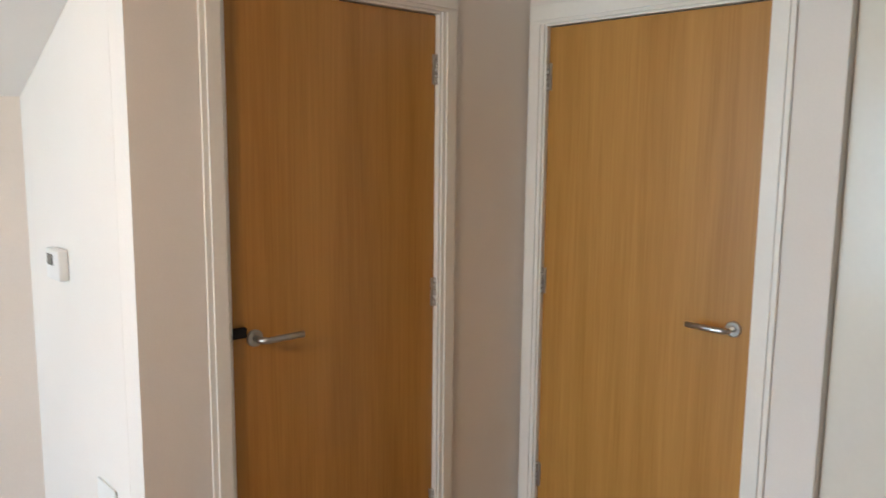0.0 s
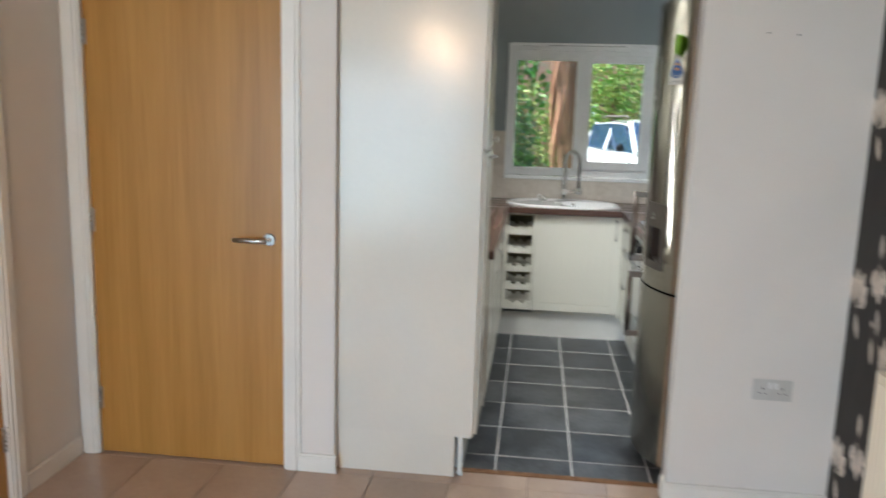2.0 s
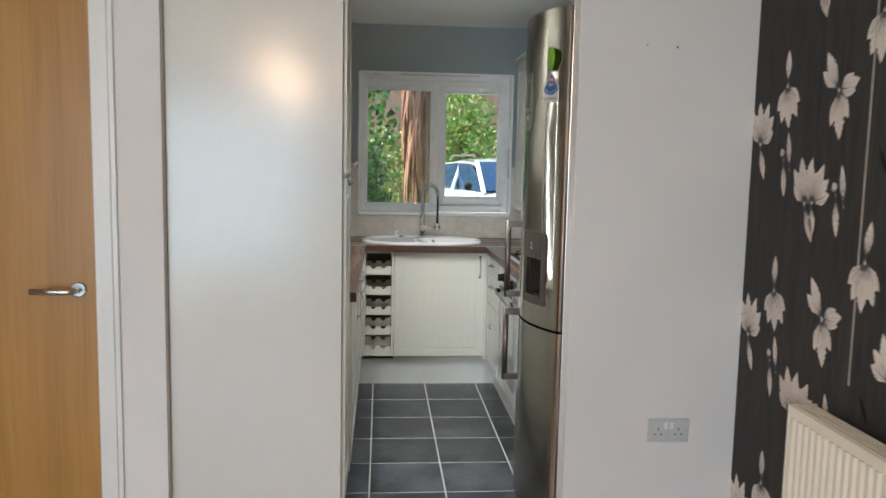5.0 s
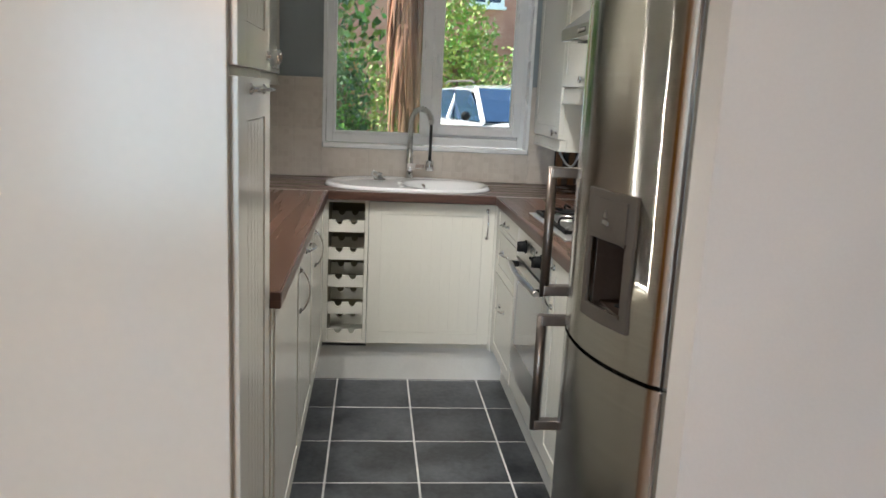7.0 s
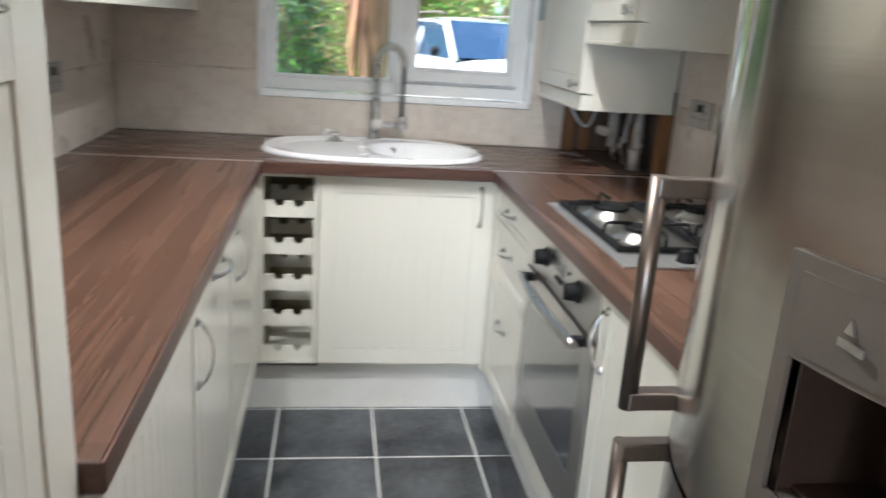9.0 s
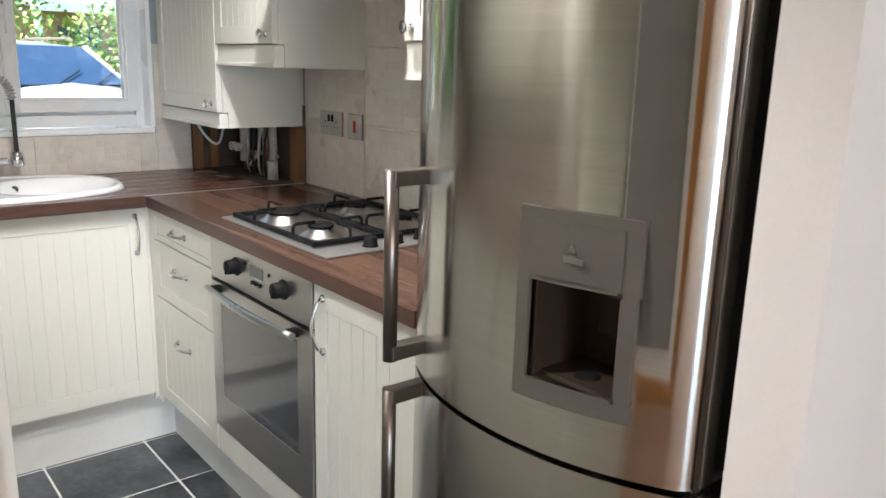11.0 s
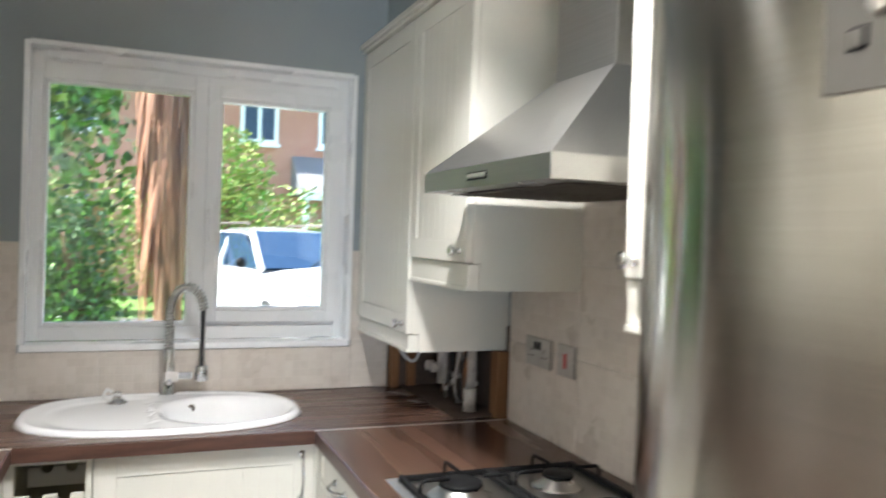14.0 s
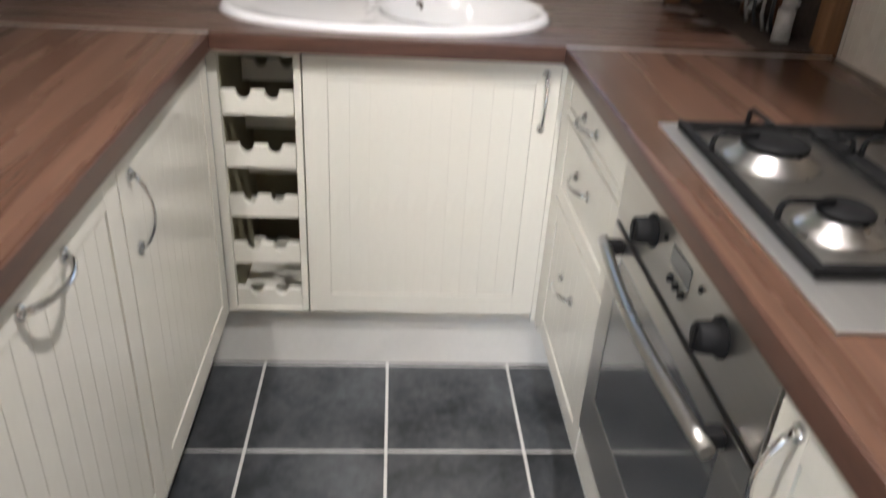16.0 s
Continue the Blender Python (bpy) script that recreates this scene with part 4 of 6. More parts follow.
bm = bmesh.new()
nr, nt = 26, 96
rows_v = []
for i in range(nr + 1):
    s = i / nr
    row = []
    for x, y in oval(max(s, 0.001), nt):
        bx, by, br = 5.285, 1.345, 0.192
        dd = math.hypot(x - bx, (y - by) * 0.95)
        z = 0.921
        if dd < br:
            q = min(1.0, (br - dd) / 0.085)
            z -= 0.15 * (q * q * (3 - 2 * q)) if q > 0.3 else 0.36 * q * q
        elif 1.56 < y and s < 0.84:
            z -= 0.006 * min(1, (0.84 - s) / 0.05)
        if s > 0.9:
            z += 0.006 * math.sin(math.pi * (s - 0.9) / 0.1) - 0.009 * max(0, (s - 0.95) / 0.05) ** 2
        row.append(bm.verts.new((x, y, z)))
    rows_v.append(row)
for a, b in zip(rows_v, rows_v[1:]):
    for k in range(nt):
        bm.faces.new((a[k], a[(k + 1) % nt], b[(k + 1) % nt], b[k])).smooth = True
lowr = [bm.verts.new((x, y, 0.9102)) for x, y in oval(0.995, nt)]
for k in range(nt):
    bm.faces.new((rows_v[-1][k], rows_v[-1][(k + 1) % nt], lowr[(k + 1) % nt], lowr[k])).smooth = True
part("basin", bm, CERAMIC, sink)
bm = bmesh.new()
lathe(bm, [(0.03, 0), (0.03, 0.003), (0.02, 0.004), (0.001, 0.002)], (5.285, 1.345, 0.7715), "z", 20)
part("waste", bm, CHROME, sink, "chrome waste")
bm = bmesh.new()
lathe(bm, [(0.013, 0), (0.012, 0.003), (0.006, 0.0035), (0.001, 0.001)], (5.4305, 1.44, 0.894), "-x", 16)
part("overflow", bm, HANDLE, sink, "dark overflow rosette")

tap = thing("kitchen_tap", (5.535, 1.507, 0.921), "chrome spring-neck kitchen tap on the sink", "tap")
TX, TY = 5.532, 1.507
bm = bmesh.new()
lathe(bm, [(0.026, 0), (0.026, 0.006), (0.0195, 0.009), (0.0195, 0.1), (0.017, 0.105), (0.017, 0.15), (0.012, 0.152)], (TX, TY, 0.9215), "z", 24)
part("body", bm, CHROME, tap)
bm = bmesh.new()
abox(bm, TX - 0.012, TX + 0.012, TY - 0.075, TY - 0.017, 0.972, 0.996)
part("holder_arm", bm, CHROME, tap, bevel=0.004)
bm = bmesh.new()
tube(bm, [(TX - 0.018, TY, 0.96), (TX - 0.04, TY, 0.965), (TX - 0.09, TY, 0.985)], [0.012, 0.008, 0.005], 12)
part("lever", bm, CHROME, tap)
neck = [(TX, TY, 1.07 + 0.13 * k / 8) for k in range(9)]
R = 0.052
for k in range(1, 17):
    a = math.pi * k / 16
    neck.append((TX - 0.004 * k / 16, TY - R + R * math.cos(a), 1.2 + 0.078 * math.sin(a)))
bm = bmesh.new()
tube(bm, neck, 0.0095, 10)
part("hose", bm, STEEL, tap)
bm = bmesh.new()
coil, turns = [], 30
cum = [0.0]
for a, b in zip(neck, neck[1:]):
    cum.append(cum[-1] + (Vector(b) - Vector(a)).length)
for k in range(turns * 10 + 1):
    s = cum[-1] * k / (turns * 10)
    j = max(0, min(len(neck) - 2, next((i for i, c in enumerate(cum) if c > s), len(cum)) - 1))
    q = (s - cum[j]) / (cum[j + 1] - cum[j])
    p = Vector(neck[j]).lerp(Vector(neck[j + 1]), q)
    d = (Vector(neck[j + 1]) - Vector(neck[j])).normalized()
    e1 = Vector((1, 0, 0))
    e2 = d.cross(e1)
    a = 2 * math.pi * k / 10
    coil.append(p + 0.0145 * (math.cos(a) * e1 + math.sin(a) * e2))
tube(bm, coil, 0.0026, 5)
part("spring", bm, CHROME, tap, "chrome coil spring")
bm = bmesh.new()
tube(bm, [(TX - 0.004, TY - 2 * R, 1.2), (TX - 0.004, TY - 2 * R, 1.06), (TX - 0.004, TY - 2 * R, 1.01)], [0.008, 0.007, 0.009], 12)
part("spray_hose", bm, RUBBER, tap, "dark spray hose")
bm = bmesh.new()
lathe(bm, [(0.012, 0.05), (0.021, 0.045), (0.0225, 0.0), (0.018, -0.004), (0.001, -0.004)], (TX - 0.004, TY - 2 * R, 0.968), "z", 20)
part("spray_head", bm, CHROME, tap)
block("paper_tag", TX - 0.022, TX - 0.0205, TY - 0.03, TY + 0.012, 0.965, 1.0, STICKW, tap, "pale paper tag")

plug = thing("sink_plug", (5.45, 1.66, 0.915), "loose chrome basket plug on the drainer", "sink plug")
bm = bmesh.new()
lathe(bm, [(0.03, 0), (0.032, 0.004), (0.024, 0.01), (0.012, 0.02), (0.012, 0.032), (0.016, 0.036), (0.001, 0.04)], (5.45, 1.66, 0.9155), "z", 20)
part("basket", bm, CHROME, plug)
bm = bmesh.new()
tube(bm, [(5.44, 1.68, 0.925), (5.45, 1.70, 0.945), (5.46, 1.69, 0.96), (5.46, 1.675, 0.95)], 0.006, 8)
part("grip", bm, WHITEPLA, plug)

# ---- tall larder unit beside the opening ----
tall = thing("larder_unit", (3.0, 2.2, 0), "tall cream larder cupboard with smooth end panel", "kitchen cabinet")
block("end_panel", 2.80, 2.8225, 1.93, 2.512, 0.188, 2.112, SATIN, tall, "smooth satin cream end panel", bevel=0.0015)
block("end_plinth", 2.808, 2.823, 2.005, 2.511, 0.0, 0.187, SATIN, tall, bevel=0.001)
block("plinth", 2.83, 3.218, 1.978, 1.994, 0.0, 0.17, PLINTHM, tall)
block("batten", 2.826, 2.829, 1.972, 1.984, 0.0, 0.187, PLINTHM, tall)
block("body", 2.823, 3.218, 1.938, YK - 0.002, 0.172, 2.112, CARCASS, tall)
block("cornice", 2.786, 3.219, 1.902, 2.512, 2.1125, 2.138, CREAM, tall, bevel=0.006)
ft = lay("-y", 1.937)
d = cabinet_door(ft, 2.824, 3.218, 0.19, 1.374, tall, margin=0.075, step=0.04, gap=0.0013)
bow_handle(lay("-y", 1.917), 3.02, 1.352, 0.16, d, upright=False)
d = cabinet_door(ft, 2.824, 3.218, 1.388, 2.108, tall, margin=0.075, step=0.04, gap=0.0013)
round_knob(lay("-y", 1.917), 3.165, 1.418, d)

# ---- wall units ----
def wall_unit(name, x0, x1, front, z0, z1, side, label, doors, knobs, rail, cornice, group=""):
    """A hung cabinet with framed doors, a light rail below and a cornice above."""
    back = YR + 0.002 if side == "+y" else YK - 0.002
    sg = 1 if side == "+y" else -1
    u = thing(name, ((x0 + x1) / 2, back, z0), label, "wall cabinet", group)
    f = lay(side, front - sg * 0.02)
    fk = lay(side, front)
    ya, yb = sorted((back, front - sg * 0.021))
    bm = bmesh.new()
    abox(bm, x0, x1, ya, yb, z0 + rail, z1)
    yc, yd = sorted((back, front - sg * 0.0415))
    abox(bm, x0, x0 + 0.018, yc, yd, z0, z0 + rail)
    abox(bm, x1 - 0.018, x1, yc, yd, z0, z0 + rail)
    part("body", bm, CARCASS, u)
    bm = bmesh.new()
    lbox(bm, f, x0, x1, z0, z0 + rail - 0.003, -0.02, 0.012)
    lbox(bm, f, x0, x1, z0, z0 + 0.012, 0.012, 0.018)
    part("light_rail", bm, CREAM, u, bevel=0.002)
    for (a, b), k in zip(doors, knobs):
        d = cabinet_door(f, a, b, z0 + rail, z1 - 0.004, u)
        if k is not None:
            round_knob(fk, k, z0 + rail + 0.03, d)
    if cornice:
        bm = bmesh.new()
        y1 = front + sg * 0.012
        ya, yb = sorted((back, y1))
        abox(bm, x0 - 0.012, x1, ya, yb, z1, z1 + 0.012)
        abox(bm, x0 - 0.022, x1, ya, yb + (0.01 if sg > 0 else 0), z1 + 0.012, z1 + 0.03)
        part("cornice", bm, CREAM, u, bevel=0.004)
    return u


wall_unit("wall_cabinet", 5.024, XW - 0.012, 0.858, 1.122, 2.128, "+y", "tall cream grooved wall cabinet beside the window", [(5.024, XW - 0.014)], [5.064], 0.055, True, "hung cabinets")
wall_unit("wall_cabinet", 4.597, 5.022, 0.858, 1.34, 2.128, "+y", "short cream grooved wall cabinet beside the hood", [(4.597, 5.022)], [4.637], 0.07, True, "hung cabinets")
wall_unit("wall_cabinet", 3.47, 3.925, 0.858, 1.325, 2.155, "+y", "cream wall cabinet between hood and fridge", [(3.47, 3.925)], [3.898], 0.09, True, "hung cabinets")
wall_unit("wall_cabinet", 3.225, 3.722, 2.175, 1.362, 2.112, "-y", "cream grooved wall cabinet above the worktop", [(3.225, 3.722)], [3.68], 0.055, True, "hung cabinets")
wall_unit("wall_cabinet", 3.724, 4.342, 2.175, 1.362, 2.112, "-y", "cream grooved wall cabinet above the worktop", [(3.724, 4.033), (4.033, 4.342)], [3.76, 4.312], 0.055, True, "hung cabinets")
wall_unit("wall_cabinet", 4.344, 4.96, 2.175, 1.362, 2.112, "-y", "cream grooved wall cabinet above the worktop", [(4.344, 4.652), (4.652, 4.96)], [4.374, 4.93], 0.055, True, "hung cabinets")
wall_unit("wall_cabinet", 4.962, 5.572, 2.175, 1.362, 2.112, "-y", "cream grooved wall cabinet beside the window wall", [(4.962, 5.267), (5.267, 5.572)], [4.992, 5.30], 0.055, True, "hung cabinets")

# cloth on top of the cabinet
bm = bmesh.new()
cl_n = 18
grid_v = [[bm.verts.new((4.66 + 0.15 * i / cl_n, 0.55 + 0.2 * j / cl_n, 2.16 + 0.1 * max(0, 1 - 1.5 * abs(i / cl_n - 0.5) - 0.8 * abs(j / cl_n - 0.55)) * (1.0 + 0.8 * noise.noise(Vector((i * 0.5, j * 0.5, 3)))) + 0.006 * noise.noise(Vector((i * 0.9, j * 0.9, 0))))) for j in range(cl_n + 1)] for i in range(cl_n + 1)]
for i in range(cl_n):
    for j in range(cl_n):
        bm.faces.new((grid_v[i][j], grid_v[i + 1][j], grid_v[i + 1][j + 1], grid_v[i][j + 1])).smooth = True
skirt = bmesh.ops.extrude_edge_only(bm, edges=[e for e in bm.edges if e.is_boundary])
for v in [g for g in skirt["geom"] if isinstance(g, bmesh.types.BMVert)]:
    v.co.z = 2.1585
tagged(part("crumpled_cloth", bm, CLOTH), "crumpled cream cloth on top of the cabinet", "cloth")

# ---- cooker hood ----
hood = thing("cooker_hood", (4.256, 0.75, 1.575), "stainless chimney cooker hood above the gas hob", "cooker hood")
QX0, QX1, QY = 3.957, 4.556, 0.988
bm = bmesh.new()
abox(bm, QX0, QX1, YR + 0.009, QY, 1.576, 1.62)
part("canopy_lip", bm, INOXH, hood, bevel=0.0015)
bm = bmesh.new()
lo = [(QX0 + 0.001, YR + 0.009), (QX1 - 0.001, YR + 0.009), (QX1 - 0.001, QY - 0.001), (QX0 + 0.001, QY - 0.001)]
hi = [(4.135, YR + 0.009), (4.375, YR + 0.009), (4.375, 0.75), (4.135, 0.75)]
vl, vh = [bm.verts.new((*p, 1.6205)) for p in lo], [bm.verts.new((*p, 1.828)) for p in hi]
for k in range(4):
    bm.faces.new((vl[k], vl[(k + 1) % 4], vh[(k + 1) % 4], vh[k]))
bm.faces.new(vl[::-1])
bm.faces.new(vh)
part("canopy", bm, INOXH, hood)
block("chimney", 4.138, 4.372, YR + 0.009, 0.747, 1.829, H - 0.001, INOXH, hood, bevel=0.002)
for x0 in (3.99, 4.262):
    bm = bmesh.new()
    abox(bm, x0, x0 + 0.262, 0.58, 0.93, 1.572, 1.5755)
    gf = part("grease_filter", bm, PANEL, hood, "grey mesh grease filter")
    for k in range(9):
        block("slat", x0 + 0.01, x0 + 0.252, 0.6 + 0.036 * k, 0.606 + 0.036 * k, 1.5705, 1.5719, PANEL, gf)
for x in (4.08, 4.43):
    bm = bmesh.new()
    lathe(bm, [(0.026, 0), (0.026, 0.003), (0.018, 0.004)], (x, 0.957, 1.5755), "-z", 16)
    part("hood_light", bm, STEEL, hood)
block("button_strip", 4.205, 4.30, QY, QY + 0.0015, 1.59, 1.606, BLACK, hood, "dark button strip")
for k in range(5):
    bm = bmesh.new()
    lathe(bm, [(0.006, 0), (0.005, 0.005)], (4.215 + 0.018 * k, QY + 0.0015, 1.598), "y", 10)
    part("button", bm, STEEL, hood)

# ---- fridge freezer with bowed steel doors ----
fridge = thing("fridge_freezer", (3.18, 0.85, 0), "tall stainless fridge freezer with water dispenser and bar handles", "fridge")
KX0, KX1 = 2.888, 3.49


def bow(x, off=0.0):
    c, w = (KX0 + KX1) / 2, (KX1 - KX0) / 2
    q = abs(x - c) / w
    return 1.142 + 0.088 * (1 - q ** 2.2) - (0.012 * ((q - 0.94) / 0.06) ** 2 if q > 0.94 else 0) + off


def bowed(bm, x0, x1, z0, z1, front, back, back_flat=True, n=None):
    """A slab whose front follows the bow of the doors."""
    n = n or max(2, round((x1 - x0) / 0.016))
    xs = [x0 + (x1 - x0) * k / n for k in range(n + 1)]
    fr_ = [[bm.verts.new((x, bow(x, front), z)) for z in (z0, z1)] for x in xs]
    bk_ = [[bm.verts.new((x, back if back_flat else bow(x, back), z)) for z in (z0, z1)] for x in xs]
    for k in range(n):
        bm.faces.new((fr_[k][0], fr_[k + 1][0], fr_[k + 1][1], fr_[k][1])).smooth = True
        bm.faces.new((bk_[k + 1][0], bk_[k][0], bk_[k][1], bk_[k + 1][1]))
        bm.faces.new((fr_[k][1], fr_[k + 1][1], bk_[k + 1][1], bk_[k][1]))
        bm.faces.new((fr_[k + 1][0], fr_[k][0], bk_[k][0], bk_[k + 1][0]))
    for k, s in ((0, 1), (n, -1)):
        q = (fr_[k][0], fr_[k][1], bk_[k][1], bk_[k][0])
        bm.faces.new(q[::s])


block("cabinet", KX0 + 0.012, KX1 - 0.012, YR + 0.04, 1.084, 0.03, 1.985, RUBBER, fridge, "dark grey cabinet sides", bevel=0.003)
block("kick_plate", KX0 + 0.02, KX1 - 0.02, YR + 0.06, 1.06, 0.0, 0.03, BLACK, fridge)
ZS = 0.82
RC = (2.983, 3.116, 0.935, 1.08)
bm = bmesh.new()
bowed(bm, KX0, KX1, ZS + 0.005, RC[2], 0, 1.094)
bowed(bm, KX0, KX1, RC[3], 1.995, 0, 1.094)
bowed(bm, KX0, RC[0], RC[2], RC[3], 0, 1.094)
bowed(bm, RC[1], KX1, RC[2], RC[3], 0, 1.094)
bmesh.ops.remove_doubles(bm, verts=bm.verts, dist=0.0001)
fdoor = part("fridge_door", bm, INOX, fridge, "bowed brushed steel fridge door", smooth=40)
bm = bmesh.new()
bowed(bm, KX0, KX1, 0.075, ZS - 0.005, 0, 1.094)
zdoor = part("freezer_door", bm, INOX, fridge, "bowed brushed steel freezer door", smooth=40)
for nm, z0, z1 in (("door_seal", ZS + 0.01, 1.99), ("door_seal", 0.08, ZS - 0.01)):
    block(nm, KX0 + 0.018, KX1 - 0.018, 1.0845, 1.0935, z0, z1, RUBBER, fridge)
block("gap_strip", KX0 + 0.01, KX1 - 0.01, 1.09, 1.13, ZS - 0.0045, ZS + 0.0045, BLACK, fridge)
for z in (0.04, ZS, 1.998):
    bm = bmesh.new()
    abox(bm, KX0 + 0.008, KX0 + 0.055, 1.05, 1.128, z - 0.004, z + 0.004)
    tube(bm, [(KX0 + 0.03, 1.12, z - 0.012), (KX0 + 0.03, 1.12, z + 0.012)], 0.008, 12)
    part("hinge", bm, STEEL, fridge)
# bright edge trims on the hinge side
for z0, z1, par in ((ZS + 0.006, 1.994, fdoor), (0.076, ZS - 0.006, zdoor)):
    bm = bmesh.new()
    tube(bm, [(KX0 - 0.001, 1.134, z0), (KX0 - 0.001, 1.134, z1)], 0.004, 8)
    part("edge_trim", bm, HANDLE, par, "brown satin edge trim")
for z0, z1, par in ((0.866, 1.195, fdoor), (0.50, 0.814, zdoor)):
    bm = bmesh.new()
    tube(bm, [(3.416, 1.252, z0), (3.416, 1.252, z1)], 0.0125, 16)
    h = part("handle", bm, HANDLE, par, "satin steel bar handle")
    for z in (z0 + 0.014, z1 - 0.014):
        bm = bmesh.new()
        abox(bm, 3.402, 3.43, 1.16, 1.256, z - 0.013, z + 0.013)
        part("handle_mount", bm, HANDLE, par, bevel=0.003)
# water dispenser
bm = bmesh.new()
bowed(bm, 2.963, 3.136, 1.08, 1.181, 0.006, -0.002, False)
bowed(bm, 2.963, 3.136, 0.905, 0.935, 0.006, -0.002, False)
bowed(bm, 2.965, 2.985, 0.935, 1.08, 0.006, -0.002, False)
bowed(bm, 3.116, 3.136, 0.935, 1.08, 0.006, -0.002, False)
bmesh.ops.remove_doubles(bm, verts=bm.verts, dist=0.0001)
disp = part("dispenser_frame", bm, PANEL, fdoor, "grey dispenser surround", smooth=40)
bm = bmesh.new()
abox(bm, RC[0], RC[1], 1.1, 1.106, RC[2], RC[3])
abox(bm, RC[0] - 0.004, RC[0] + 0.002, 1.106, 1.19, RC[2], RC[3])
abox(bm, RC[1] - 0.002, RC[1] + 0.004, 1.106, 1.215, RC[2], RC[3])
abox(bm, RC[0], RC[1], 1.106, 1.2, RC[2] - 0.004, RC[2] + 0.004)
abox(bm, RC[0], RC[1], 1.106, 1.2, RC[3] - 0.004, RC[3] + 0.004)
part("dispenser_recess", bm, DISPDARK, fdoor, "dark brown recess")
bm = bmesh.new()
bowed(bm, 2.984, 3.114, 1.088, 1.165, 0.0085, 0.005, False)
part("dispenser_lid", bm, PANEL, fdoor, smooth=40)
bm = bmesh.new()
prism(bm, [(3.042, 1.128), (3.056, 1.128), (3.049, 1.142)], "y", bow(3.057) + 0.0065, bow(3.057) + 0.0095)
abox(bm, 3.028, 3.07, bow(3.057) + 0.0065, bow(3.057) + 0.0095, 1.114, 1.122)
part("badge", bm, STEEL, fdoor, "small pale badge")
bm = bmesh.new()
abox(bm, 3.022, 3.077, 1.107, 1.125, 0.99, 1.06)
part("dispenser_paddle", bm, DISPDARK, fdoor, bevel=0.004)
bm = bmesh.new()
lathe(bm, [(0.02, 0), (0.017, 0.002), (0.001, 0.001)], (3.056, 1.165, 0.9392), "z", 16)
part("drip_grate", bm, BLACK, fdoor)
# control panel with display and buttons
bm = bmesh.new()
bowed(bm, 3.112, 3.19, 1.566, 1.782, 0.003, -0.002, False)
part("control_panel", bm, CTRL, fdoor, "grey control panel", smooth=40)
bm = bmesh.new()
bowed(bm, 3.131, 3.172, 1.65, 1.735, 0.0038, 0.002, False)
part("display", bm, LCD, fdoor, "dark segmented display")
for x0, x1, z0, z1 in ((3.134, 3.150, 1.69, 1.731), (3.153, 3.169, 1.69, 1.731), (3.134, 3.150, 1.671, 1.687), (3.153, 3.169, 1.671, 1.687), (3.134, 3.150, 1.653, 1.668), (3.153, 3.169, 1.653, 1.668)):
    bm = bmesh.new()
    y = bow((x0 + x1) / 2, 0.0041)
    for b in ((x0, x1, z0, z0 + 0.0009), (x0, x1, z1 - 0.0009, z1), (x0, x0 + 0.0009, z0, z1), (x1 - 0.0009, x1, z0, z1)):
        abox(bm, b[0], b[1], y, y + 0.0003, b[2], b[3])
    part("display_segment", bm, CTRL, fdoor)
for x, z in ((3.138, 1.632), (3.166, 1.632), (3.138, 1.596), (3.166, 1.596)):
    bm = bmesh.new()
    abox(bm, x - 0.0048, x + 0.0048, bow(x), bow(x, 0.0055), z - 0.0055, z + 0.0055)
    part("button", bm, CTRL, fdoor, bevel=0.001)
    block("button_surround", x - 0.0062, x + 0.0062, bow(x), bow(x, 0.0042), z - 0.0069, z + 0.0069, BLACK, fdoor)
bm = bmesh.new()
lathe(bm, [(0.0075, 0), (0.0075, 0.004), (0.005, 0.005)], (3.152, bow(3.152, 0.002), 1.614), "y", 20)
part("button", bm, STEEL, fdoor)
block("badge", 3.134, 3.168, bow(3.15, 0.0032), bow(3.15, 0.0036), 1.753, 1.7575, STEEL, fdoor)

# energy sticker: a rounded shield with blue fan, orange swirl and words
SXC, SZB = 2.966, 1.663
yaw_s = math.degrees(math.atan2(bow(3.015) - bow(2.919), 0.096))
stick = thing("energy_sticker", (SXC, bow(SXC, 0.003), SZB), "white energy efficiency sticker with blue fan and orange swirl", "sticker")
SM = Matrix.Translation((SXC, bow(SXC, 0.0015), SZB)) @ Matrix.Rotation(radians(180 + yaw_s), 4, "Z") @ Matrix.Rotation(radians(90), 4, "X") @ Matrix.Scale(0.9, 4)


def flat(name, outline, z, mat, parent):
    """A flat printed shape, in the sticker's own plane."""
    bm = bmesh.new()
    bm.faces.new([bm.verts.new(SM @ Vector((px, py, z))) for px, py in outline])
    return part(name, bm, mat, parent, recalc=False)


def arc(cx, cy, r, a0, a1, n=14):
    return [(cx + r * math.cos(radians(a0 + (a1 - a0) * k / n)), cy + r * math.sin(radians(a0 + (a1 - a0) * k / n))) for k in range(n + 1)]


W2 = 0.053
flat("backing", [(-W2 + 0.004, 0), (W2 - 0.004, 0), (W2, 0.004), (W2, 0.052)] + arc(0.0, 0.104, 0.011, 40, 140, 6) + [(-W2, 0.052), (-W2, 0.004)], 0.0, STICKW, stick)
flat("blue_fan", [(0.048, 0.052)] + arc(0.0, 0.102, 0.009, 40, 140, 6) + [(-0.048, 0.052)] + arc(0, 0.095, 0.068, 222, 318, 16), 0.0006, BLUE, stick)
for k in (0, 180):
    pts = arc(0, 0.078, 0.0165, k + 10, k + 170, 14) + arc(-0.006 * math.cos(radians(k)), 0.078, 0.0085, k + 165, k + 40, 10)
    flat("swirl", pts, 0.0012, ORANGE, stick)


